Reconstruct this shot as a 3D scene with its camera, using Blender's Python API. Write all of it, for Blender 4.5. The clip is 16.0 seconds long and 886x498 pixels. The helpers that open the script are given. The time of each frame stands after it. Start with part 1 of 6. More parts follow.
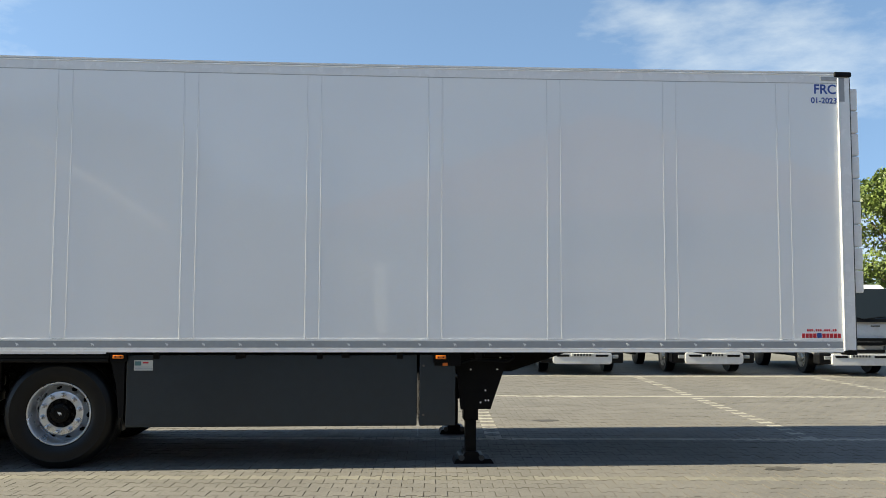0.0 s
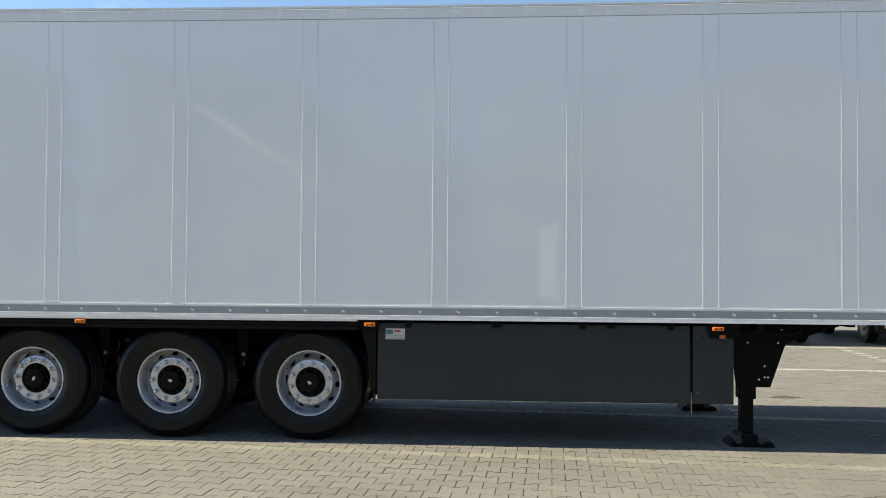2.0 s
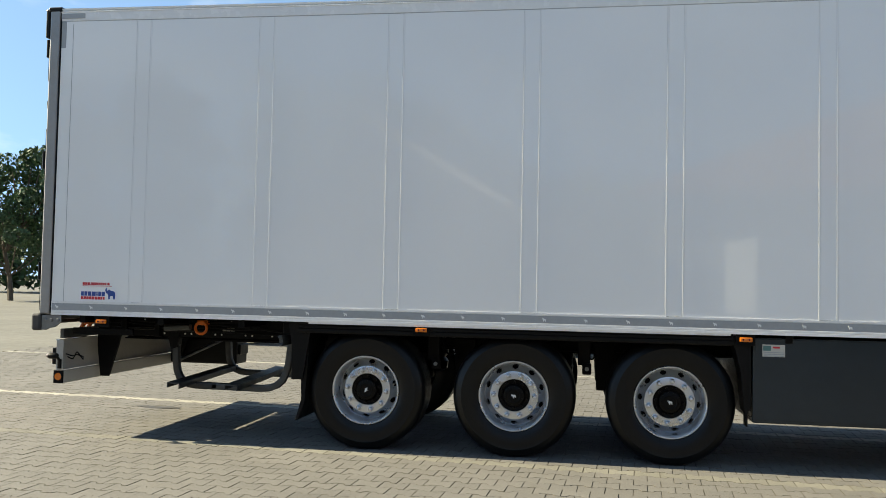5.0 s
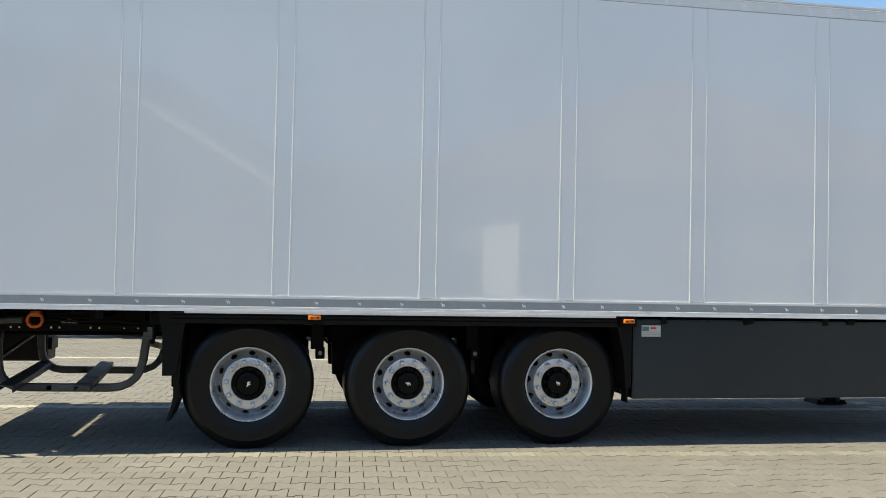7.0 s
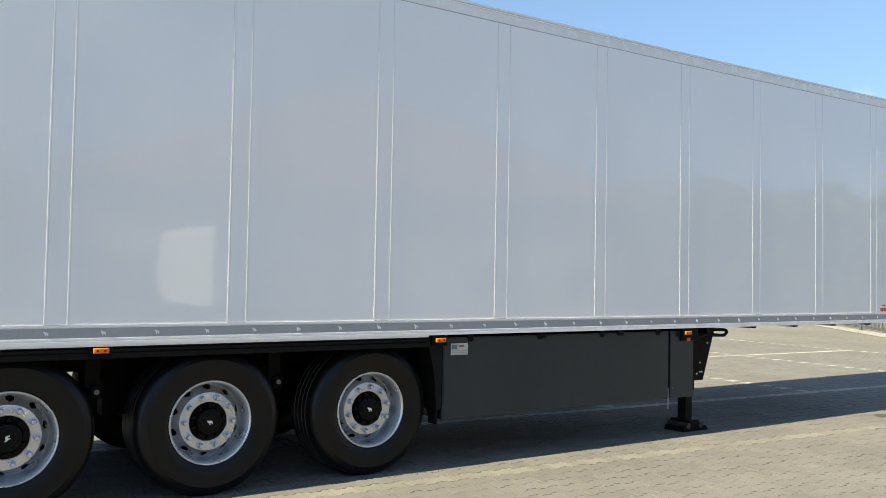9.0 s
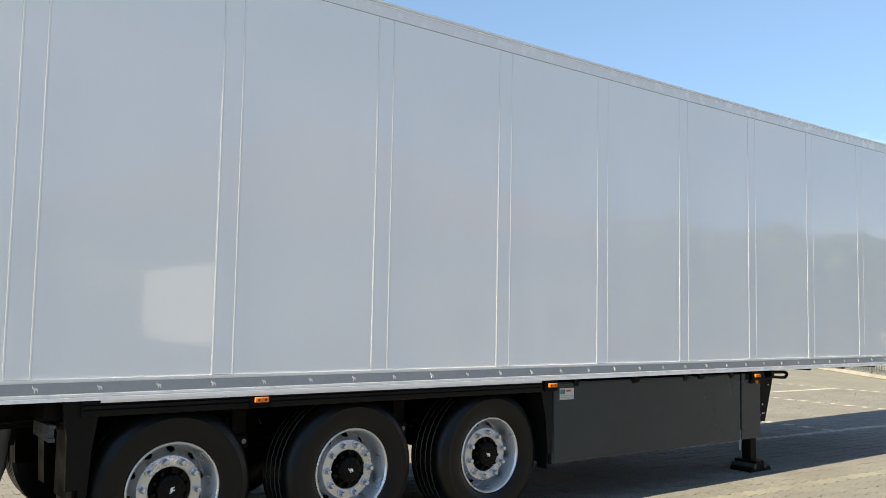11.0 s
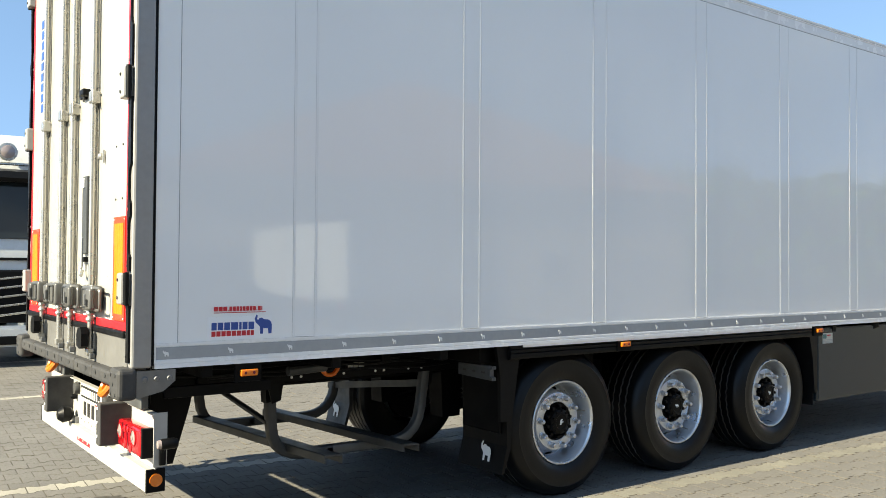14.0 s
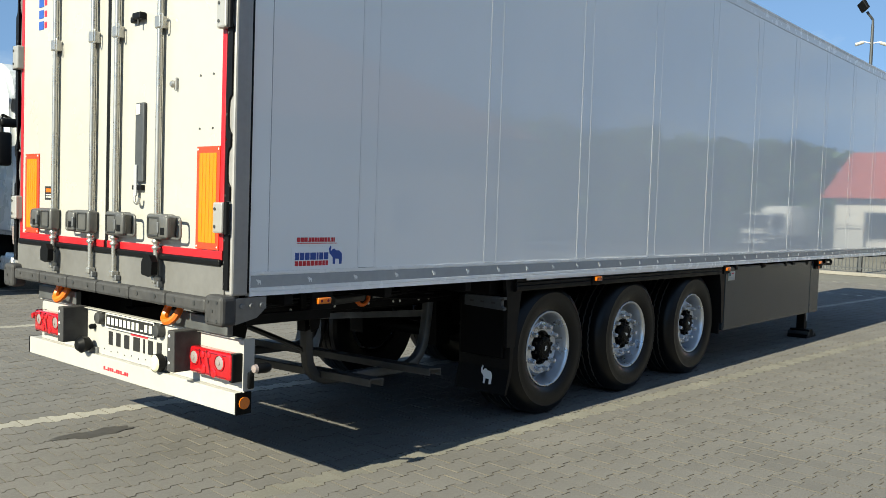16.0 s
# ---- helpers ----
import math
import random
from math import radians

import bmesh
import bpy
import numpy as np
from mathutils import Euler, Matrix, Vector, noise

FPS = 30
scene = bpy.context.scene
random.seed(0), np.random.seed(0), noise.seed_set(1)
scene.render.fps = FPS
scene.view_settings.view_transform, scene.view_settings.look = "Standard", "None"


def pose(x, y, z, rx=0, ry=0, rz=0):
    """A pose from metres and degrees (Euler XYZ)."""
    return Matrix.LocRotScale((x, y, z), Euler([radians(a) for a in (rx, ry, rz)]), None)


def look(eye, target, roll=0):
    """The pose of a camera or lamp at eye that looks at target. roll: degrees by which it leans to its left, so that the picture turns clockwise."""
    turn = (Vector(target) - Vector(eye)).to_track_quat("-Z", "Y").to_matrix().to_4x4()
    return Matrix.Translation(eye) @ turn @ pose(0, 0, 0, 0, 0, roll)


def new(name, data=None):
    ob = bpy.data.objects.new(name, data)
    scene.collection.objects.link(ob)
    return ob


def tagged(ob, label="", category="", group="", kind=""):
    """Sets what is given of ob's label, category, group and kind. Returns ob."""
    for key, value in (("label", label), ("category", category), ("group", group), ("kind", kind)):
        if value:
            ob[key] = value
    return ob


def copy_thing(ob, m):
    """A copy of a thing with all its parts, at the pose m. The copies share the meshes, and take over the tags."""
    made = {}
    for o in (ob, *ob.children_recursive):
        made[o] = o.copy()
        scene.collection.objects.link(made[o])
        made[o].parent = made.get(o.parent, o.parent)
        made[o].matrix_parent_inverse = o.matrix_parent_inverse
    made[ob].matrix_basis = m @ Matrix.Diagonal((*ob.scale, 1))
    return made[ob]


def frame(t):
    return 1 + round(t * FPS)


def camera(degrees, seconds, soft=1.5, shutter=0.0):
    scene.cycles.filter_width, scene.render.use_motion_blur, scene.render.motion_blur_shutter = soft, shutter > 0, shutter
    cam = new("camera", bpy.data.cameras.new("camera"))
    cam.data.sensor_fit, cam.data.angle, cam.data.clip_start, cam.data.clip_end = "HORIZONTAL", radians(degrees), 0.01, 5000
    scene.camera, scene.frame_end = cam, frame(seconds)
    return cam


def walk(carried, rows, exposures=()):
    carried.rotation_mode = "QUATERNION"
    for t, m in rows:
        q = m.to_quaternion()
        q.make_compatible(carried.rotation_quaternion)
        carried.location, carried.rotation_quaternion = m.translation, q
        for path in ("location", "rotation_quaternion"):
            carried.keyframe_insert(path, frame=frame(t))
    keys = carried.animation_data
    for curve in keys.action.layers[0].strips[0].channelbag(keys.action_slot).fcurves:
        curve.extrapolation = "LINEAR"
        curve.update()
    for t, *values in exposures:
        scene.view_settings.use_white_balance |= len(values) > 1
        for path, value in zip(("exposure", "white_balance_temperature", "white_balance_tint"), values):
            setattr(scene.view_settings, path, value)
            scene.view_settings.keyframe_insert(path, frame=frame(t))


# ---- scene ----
cam = camera(55.1, 16.0, soft=0.85)
PATH = [
    (0, (5.663, -0.504, 1.571), (5.814, 1.486, 1.704), 0.24),
    (0.5, (5.352, -0.243, 1.570), (5.486, 1.749, 1.690), 0.62),
    (1, (4.999, -0.05, 1.585), (5.066, 1.947, 1.687), 0.79),
    (1.5, (4.654, 0.11, 1.609), (4.619, 2.109, 1.671), 0.6),
    (2, (4.31, 0.242, 1.576), (4.19, 2.237, 1.623), 0.4),
    (2.5, (4.018, 0.425, 1.571), (3.808, 2.414, 1.606), 0.4),
    (3, (3.582, 0.451, 1.599), (3.314, 2.432, 1.633), 0.2),
    (3.5, (3.17, 0.487, 1.633), (2.838, 2.459, 1.673), 0.3),
    (4, (2.788, 0.556, 1.581), (2.388, 2.514, 1.653), 0.9),
    (6.5, (0.621, 0.78, 1.445), (0.732, 2.775, 1.525), 1.3),
    (7, (0.326, 0.91, 1.467), (0.675, 2.879, 1.52), 1.2),
    (7.5, (0.031, 1.098, 1.506), (0.615, 3.011, 1.543), 1.5),
    (8, (-0.224, 1.435, 1.554), (0.598, 3.258, 1.577), 1.3),
    (10.5, (-1.665, 2.503, 1.615), (-0.426, 4.066, 1.756), 1.1),
    (11, (-2.007, 2.695, 1.647), (-0.784, 4.27, 1.802), 1.1),
    (11.5, (-2.416, 2.886, 1.672), (-1.21, 4.475, 1.821), 0.7),
    (12, (-2.786, 3.059, 1.679), (-1.619, 4.677, 1.823), 0.2),
    (12.5, (-3.105, 3.214, 1.727), (-1.973, 4.858, 1.86), -0.5),
    (13, (-3.583, 3.254, 1.733), (-2.487, 4.922, 1.86), -0.8),
    (13.5, (-3.942, 3.408, 1.705), (-2.837, 5.072, 1.798), -0.3),
    (14, (-4.371, 3.518, 1.639), (-3.187, 5.129, 1.682), 0.4),
    (14.5, (-4.712, 3.626, 1.605), (-3.428, 5.159, 1.607), 1.1),
    (15, (-4.992, 3.855, 1.589), (-3.608, 5.299, 1.551), 1.8),
    (15.5, (-5.29, 4.043, 1.574), (-3.835, 5.413, 1.507), 2.0),
    (16, (-5.666, 4.202, 1.594), (-4.158, 5.512, 1.504), 1.9),
]
walk(cam, [(t, look(eye, target, roll)) for t, eye, target, roll in PATH],
     [(0, 1.67, 7950, 0.5), (2, 1.82, 8000, 0), (4, 1.69, 8300, -0.5), (7, 1.96, 7950, -0.5), (11, 2.05, 8250, 1), (12.5, 2.14, 8400, 1), (14.5, 1.81, 7700, -0.5), (15.2, 1.57, 7400, -1.5), (16, 1.35, 7250, -2)])

# ---- world, sun and sky ----
SUN_ELEVATION, SUN_AZIMUTH = radians(31.0), radians(180.3)
SUN_WAY = Vector((math.cos(SUN_ELEVATION) * math.cos(SUN_AZIMUTH), math.cos(SUN_ELEVATION) * math.sin(SUN_AZIMUTH), math.sin(SUN_ELEVATION)))
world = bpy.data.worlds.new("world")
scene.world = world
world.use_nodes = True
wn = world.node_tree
wn.nodes.clear()
w_out = wn.nodes.new("ShaderNodeOutputWorld")
w_bg = wn.nodes.new("ShaderNodeBackground")
w_sky = wn.nodes.new("ShaderNodeTexSky")
w_sky.sky_type = "NISHITA"
w_sky.sun_disc = False
w_sky.sun_elevation = SUN_ELEVATION
w_sky.sun_rotation = radians(269.7)
w_sky.air_density, w_sky.dust_density, w_sky.ozone_density = 1.0, 0.2, 3.0
w_sky.altitude = 2500.0
w_co = wn.nodes.new("ShaderNodeTexCoord")
w_lift = wn.nodes.new("ShaderNodeMapping")  # a clear, even sky down to the horizon
w_lift.inputs["Scale"].default_value = (1.0, 1.0, 0.72)
w_lift.inputs["Location"].default_value = (0.0, 0.0, 0.28)
wn.links.new(w_co.outputs["Generated"], w_lift.inputs["Vector"])
wn.links.new(w_lift.outputs["Vector"], w_sky.inputs["Vector"])
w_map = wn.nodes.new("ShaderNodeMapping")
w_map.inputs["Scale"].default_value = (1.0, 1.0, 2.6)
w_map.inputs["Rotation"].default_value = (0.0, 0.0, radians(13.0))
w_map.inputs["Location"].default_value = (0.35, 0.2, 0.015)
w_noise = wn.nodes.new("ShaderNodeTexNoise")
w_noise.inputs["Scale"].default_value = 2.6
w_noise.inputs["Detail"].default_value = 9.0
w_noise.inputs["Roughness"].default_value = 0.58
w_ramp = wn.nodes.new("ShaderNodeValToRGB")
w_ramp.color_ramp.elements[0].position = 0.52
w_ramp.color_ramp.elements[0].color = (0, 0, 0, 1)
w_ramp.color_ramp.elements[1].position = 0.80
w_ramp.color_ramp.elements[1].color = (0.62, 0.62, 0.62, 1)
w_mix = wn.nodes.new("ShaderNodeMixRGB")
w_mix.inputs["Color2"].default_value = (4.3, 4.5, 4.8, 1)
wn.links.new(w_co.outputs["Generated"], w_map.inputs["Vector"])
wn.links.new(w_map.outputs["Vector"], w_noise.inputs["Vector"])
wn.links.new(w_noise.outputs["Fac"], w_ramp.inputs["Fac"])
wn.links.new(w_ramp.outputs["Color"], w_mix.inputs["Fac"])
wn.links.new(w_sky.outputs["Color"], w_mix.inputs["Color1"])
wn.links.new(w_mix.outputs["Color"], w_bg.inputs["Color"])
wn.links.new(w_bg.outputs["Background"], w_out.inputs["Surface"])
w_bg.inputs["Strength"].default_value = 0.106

sun_data = bpy.data.lights.new("sun", "SUN")
sun_data.energy, sun_data.angle, sun_data.color = 4.35, radians(0.53), (1.0, 0.94, 0.855)
sun = new("sun", sun_data)
sun.matrix_basis = look(SUN_WAY * 60, (0, 0, 0))


# ---- materials ----
def material(name, colour, rough=0.5, metal=0.0, spread=0.0, grain=40.0, stain=0.0, stain_size=1.5, bump=0.0, bump_size=60.0,
             coat=0.0, per_object=0.0, per_island=0.0, stain_colour=None, alpha_glass=False, wave=0.0, spec=0.5):
    """A surface with fine grain (spread), large soft stains (stain), relief (bump), long waviness (wave) and a shade for each piece."""
    m = bpy.data.materials.new(name)
    m.use_nodes = True
    nt = m.node_tree
    b = nt.nodes["Principled BSDF"]
    b.inputs["Roughness"].default_value = rough
    b.inputs["Metallic"].default_value = metal
    b.inputs["Coat Weight"].default_value = coat
    b.inputs["Specular IOR Level"].default_value = spec
    b.inputs["Coat Roughness"].default_value = 0.06
    if alpha_glass:
        b.inputs["Transmission Weight"].default_value = 1.0
    co = nt.nodes.new("ShaderNodeTexCoord").outputs["Object"]

    def noise_at(size, detail=4.0):
        n = nt.nodes.new("ShaderNodeTexNoise")
        n.inputs["Scale"].default_value = size
        n.inputs["Detail"].default_value = detail
        nt.links.new(co, n.inputs["Vector"])
        return n.outputs["Fac"]

    def ramp(fac, low, high, a=0.3, z=0.7):
        r = nt.nodes.new("ShaderNodeMapRange")
        for key, value in (("From Min", a), ("From Max", z), ("To Min", low), ("To Max", high)):
            r.inputs[key].default_value = value
        nt.links.new(fac, r.inputs["Value"])
        return r.outputs["Result"]

    col = nt.nodes.new("ShaderNodeRGB")
    col.outputs[0].default_value = (*colour, 1)
    c = col.outputs[0]

    def shade(c, value):
        hsv = nt.nodes.new("ShaderNodeHueSaturation")
        nt.links.new(c, hsv.inputs["Color"])
        nt.links.new(value, hsv.inputs["Value"])
        return hsv.outputs["Color"]

    if spread:
        c = shade(c, ramp(noise_at(grain), 1 - spread, 1 + spread))
    if stain:
        if stain_colour:
            mx = nt.nodes.new("ShaderNodeMixRGB")
            nt.links.new(c, mx.inputs["Color1"])
            mx.inputs["Color2"].default_value = (*stain_colour, 1)
            nt.links.new(ramp(noise_at(stain_size, 6.0), 0, stain, 0.48, 0.75), mx.inputs["Fac"])
            c = mx.outputs["Color"]
        else:
            c = shade(c, ramp(noise_at(stain_size, 6.0), 1 - stain, 1 + stain * 0.6))
    if per_object:
        c = shade(c, ramp(nt.nodes.new("ShaderNodeObjectInfo").outputs["Random"], 1 - per_object, 1 + per_object, 0, 1))
    if per_island:
        c = shade(c, ramp(nt.nodes.new("ShaderNodeNewGeometry").outputs["Random Per Island"], 1 - per_island, 1 + per_island, 0, 1))
    nt.links.new(c, b.inputs["Base Color"])
    if rough > 0.08 and spread:
        nt.links.new(ramp(noise_at(grain * 0.31), rough * 0.8, min(1, rough * 1.25)), b.inputs["Roughness"])
    height = None
    if bump:
        bp = nt.nodes.new("ShaderNodeBump")
        bp.inputs["Strength"].default_value = bump
        bp.inputs["Distance"].default_value = 0.004
        nt.links.new(noise_at(bump_size, 6.0), bp.inputs["Height"])
        height = bp
    if wave:
        bw = nt.nodes.new("ShaderNodeBump")
        bw.inputs["Strength"].default_value = wave
        bw.inputs["Distance"].default_value = 0.02
        nt.links.new(noise_at(1.7, 1.0), bw.inputs["Height"])
        if height:
            nt.links.new(height.outputs["Normal"], bw.inputs["Normal"])
        height = bw
    if height:
        nt.links.new(height.outputs["Normal"], b.inputs["Normal"])
    return m


M = {
    "panel": material("panel_white", (0.85, 0.855, 0.855), 0.036, stain=0.02, stain_size=0.8, wave=0.010, spec=0.46),
    "bead": material("bead_white", (0.79, 0.795, 0.795), 0.40, stain=0.03, stain_size=1.2, spec=0.3),
    "rail": material("rail_white_aluminium", (0.80, 0.80, 0.80), 0.25, spread=0.015, grain=30, stain=0.03, stain_size=2.0),
    "band": material("band_grey", (0.33, 0.345, 0.36), 0.4, spread=0.04, grain=30, stain=0.06, stain_size=3.0),
    "linegrey": material("line_grey", (0.44, 0.45, 0.46), 0.6, spread=0.05, grain=30),
    "emblem": material("emblem_pale", (0.74, 0.75, 0.75), 0.5, spread=0.03),
    "post": material("post_grey_steel", (0.30, 0.295, 0.29), 0.42, metal=0.35, spread=0.05, grain=25, stain=0.08),
    "alu": material("hinge_aluminium", (0.30, 0.298, 0.29), 0.38, metal=0.25, spread=0.05, grain=25, stain=0.08, stain_size=5),
    "sill": material("sill_steel", (0.165, 0.163, 0.158), 0.38, metal=0.25, spread=0.05, grain=25, stain=0.1, stain_size=4),
    "black": material("black_plastic", (0.0045, 0.0048, 0.0054), 0.4, spec=0.14, spread=0.15, grain=30, stain=0.2, bump=0.1, bump_size=90),
    "chassis": material("chassis_black_paint", (0.003, 0.0032, 0.0036), 0.5, spec=0.09, spread=0.15, grain=20, stain=0.3, stain_size=3, stain_colour=(0.012, 0.011, 0.0095)),
    "steel": material("galvanised_steel", (0.20, 0.205, 0.21), 0.42, metal=0.7, spread=0.12, grain=14, stain=0.2, stain_size=5),
    "dull": material("tube_dull_steel", (0.034, 0.037, 0.039), 0.5, metal=0.2, spread=0.15, grain=18, stain=0.4, stain_size=6, stain_colour=(0.10, 0.09, 0.075)),
    "cabinet": material("cabinet_dark_grey", (0.0135, 0.0235, 0.0325), 0.2, spread=0.04, grain=12, stain=0.10, stain_size=1.2, wave=0.015, spec=0.42),
    "rubber": material("tyre_rubber", (0.0034, 0.0039, 0.0045), 0.36, spec=0.24, spread=0.15, grain=25, stain=0.2, stain_size=4, stain_colour=(0.007, 0.0073, 0.0075), bump=0.15, bump_size=120),
    "tyredust": material("tyre_groove_dust", (0.085, 0.083, 0.078), 0.85, spread=0.4, grain=40, stain=0.4, stain_size=3),
    "rim": material("rim_silver", (0.60, 0.63, 0.67), 0.30, metal=0.78, spread=0.03, grain=25, stain=0.07, stain_size=7),
    "handle": material("handle_grey", (0.102, 0.102, 0.099), 0.4, metal=0.3, spread=0.1, grain=30, stain=0.15),
    "buffer": material("worn_rubber", (0.030, 0.030, 0.031), 0.7, spread=0.2, grain=25, stain=0.4, stain_size=6, stain_colour=(0.06, 0.057, 0.053), bump=0.3, bump_size=70),
    "worklens": material("work_lens", (0.55, 0.54, 0.38), 0.12, spread=0.08, grain=150, coat=0.6),
    "kerb": material("kerb_concrete", (0.20, 0.19, 0.17), 0.9, spread=0.1, grain=20, stain=0.2),
    "nut": material("nut_steel", (0.55, 0.56, 0.58), 0.28, metal=0.6, spread=0.05, grain=60),
    "hub": material("hub_black", (0.003, 0.003, 0.003), 0.35, spec=0.12, spread=0.2, grain=40),
    "chrome": material("bright_steel", (0.44, 0.43, 0.40), 0.28, metal=0.75, spread=0.04, grain=40, stain=0.06),
    "door": material("door_white", (0.36, 0.352, 0.325), 0.24, spread=0.015, grain=9, stain=0.03, stain_size=1.4, coat=0.2, wave=0.03),
    "white": material("white_paint", (0.37, 0.362, 0.34), 0.35, spread=0.02, grain=20, stain=0.05, stain_size=2.5),
    "red": material("red_paint", (0.38, 0.011, 0.018), 0.35, spread=0.05, grain=20, stain=0.06),
    "redlens": material("red_lens", (0.36, 0.007, 0.012), 0.1, spread=0.12, grain=60, coat=0.5),
    "reddark": material("red_lens_deep", (0.13, 0.006, 0.012), 0.12, spread=0.1, grain=60, coat=0.4),
    "signred": material("marker_red", (0.85, 0.045, 0.02), 0.35, spread=0.04, grain=60, bump=0.08, bump_size=200),
    "signorange": material("marker_orange", (0.62, 0.165, 0.008), 0.35, spread=0.04, grain=60, bump=0.08, bump_size=200),
    "amber": material("amber_lens", (0.62, 0.15, 0.010), 0.16, spread=0.08, grain=120, coat=0.5),
    "orange": material("orange_paint", (0.62, 0.13, 0.010), 0.4, spread=0.08, grain=30, stain=0.15),
    "clear": material("clear_lens", (0.30, 0.25, 0.24), 0.06, metal=0.25, spread=0.06, grain=150, coat=0.6),
    "blue": material("blue_print", (0.02, 0.07, 0.30), 0.4, spread=0.03),
    "redprint": material("red_print", (0.55, 0.02, 0.035), 0.4, spread=0.03),
    "blackprint": material("black_print", (0.015, 0.015, 0.015), 0.45, spread=0.05),
    "film": material("sticker_film", (0.86, 0.868, 0.885), 0.06, spread=0.01, grain=20),
    "paper": material("sticker_paper", (0.50, 0.50, 0.46), 0.5, spread=0.03, grain=20),
    "teal": material("sticker_teal", (0.07, 0.17, 0.17), 0.5, spread=0.03),
    "lampglass": material("lamp_glass", (0.30, 0.32, 0.33), 0.12, metal=0.3, spread=0.1, grain=60, coat=0.6),
    "verge": material("verge_board_paint", (0.58, 0.48, 0.38), 0.6, spread=0.08, grain=8, stain=0.15, stain_size=1.0),
    "glass": material("dark_glass", (0.012, 0.017, 0.020), 0.05, spec=0.4),
    "silvertruck": material("cab_paint_silver", (0.55, 0.57, 0.58), 0.28, spread=0.03, grain=12, coat=0.5),
    "cabwhite": material("cab_paint_white", (0.62, 0.62, 0.61), 0.28, spread=0.02, grain=12, stain=0.03, coat=0.5),
    "paver": material("paver_concrete", (0.128, 0.122, 0.113), 0.88, spread=0.10, grain=120, stain=0.14, stain_size=0.9, bump=0.35, bump_size=220, per_island=0.07),
    "paverpart": material("paver_concrete_piece", (0.128, 0.122, 0.113), 0.88, spread=0.10, grain=120, stain=0.14, stain_size=0.9, bump=0.35, bump_size=220, per_object=0.07),
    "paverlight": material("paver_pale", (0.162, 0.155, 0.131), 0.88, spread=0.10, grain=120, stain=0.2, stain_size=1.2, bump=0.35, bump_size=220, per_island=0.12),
    "palefar": material("paver_pale_strong", (0.30, 0.285, 0.245), 0.88, spread=0.10, grain=120, stain=0.2, stain_size=1.2, bump=0.35, bump_size=220, per_island=0.12),
    "bed": material("joint_sand", (0.090, 0.080, 0.062), 0.95, spread=0.3, grain=80, stain=0.3, stain_size=1.5),
    "ground": material("yard_concrete_far", (0.133, 0.128, 0.111), 0.9, spread=0.12, grain=9, stain=0.16, stain_size=0.35, bump=0.3, bump_size=40),
    "oil": material("oil_stain", (0.055, 0.05, 0.042), 0.6, spread=0.2, grain=20),
    "leaf": material("leaf_green", (0.095, 0.135, 0.026), 0.6, spread=0.2, grain=3, per_island=0.45),
    "leafdark": material("leaf_dark_green", (0.045, 0.085, 0.028), 0.65, spread=0.2, grain=2, per_island=0.4),
    "bark": material("bark", (0.09, 0.07, 0.05), 0.9, spread=0.3, grain=14, bump=0.6, bump_size=30),
    "rooftile": material("roof_red_tile", (0.42, 0.10, 0.07), 0.7, spread=0.2, grain=6, stain=0.15),
    "roofgrey": material("roof_grey", (0.10, 0.10, 0.105), 0.7, spread=0.2, grain=6, stain=0.15),
    "plaster": material("plaster_white", (0.56, 0.54, 0.50), 0.85, spread=0.04, grain=8, stain=0.08, stain_size=0.6),
    "plasterdull": material("plaster_dull", (0.30, 0.27, 0.24), 0.85, spread=0.05, grain=8, stain=0.1, stain_size=0.6),
    "roofbrown": material("roof_brown_red_tile", (0.20, 0.10, 0.08), 0.75, spread=0.2, grain=6, stain=0.15),
    "timber": material("dark_timber", (0.07, 0.05, 0.036), 0.8, spread=0.2, grain=7, stain=0.2),
    "galv": material("dull_galvanised", (0.085, 0.09, 0.092), 0.45, metal=0.3, spread=0.12, grain=14, stain=0.25, stain_size=6),
    # far mudflap only: the sun on it is put into this paler grey
    "flap": material("flap_rubber_sunlit", (0.075, 0.077, 0.076), 0.6, spread=0.15, grain=25, stain=0.2, stain_size=5),
    "fence": material("fence_dark_metal", (0.05, 0.055, 0.06), 0.5, metal=0.2, spread=0.1),
}


# ---- mesh helpers ----
def box(bm, x0, x1, y0, y1, z0, z1, bevel=0.0, seg=2):
    geo = bmesh.ops.create_cube(bm, size=1.0)
    bmesh.ops.scale(bm, verts=geo["verts"], vec=(x1 - x0, y1 - y0, z1 - z0))
    bmesh.ops.translate(bm, verts=geo["verts"], vec=((x0 + x1) / 2, (y0 + y1) / 2, (z0 + z1) / 2))
    if bevel:
        edges = list({e for v in geo["verts"] for e in v.link_edges})
        bmesh.ops.bevel(bm, geom=edges, offset=bevel, segments=seg, affect="EDGES", profile=0.5)
    return bm


def prism(bm, points, axis, a, b):
    """A flat outline drawn out along an axis from a to b; the outline is in the other two axes, in order."""
    def place(p, d):
        return {"x": (d, p[0], p[1]), "y": (p[0], d, p[1]), "z": (p[0], p[1], d)}[axis]
    lo = [bm.verts.new(place(p, a)) for p in points]
    hi = [bm.verts.new(place(p, b)) for p in points]
    n = len(points)
    bm.faces.new(lo)
    bm.faces.new(hi[::-1])
    for i in range(n):
        bm.faces.new((lo[i], hi[i], hi[(i + 1) % n], lo[(i + 1) % n]))
    return bm


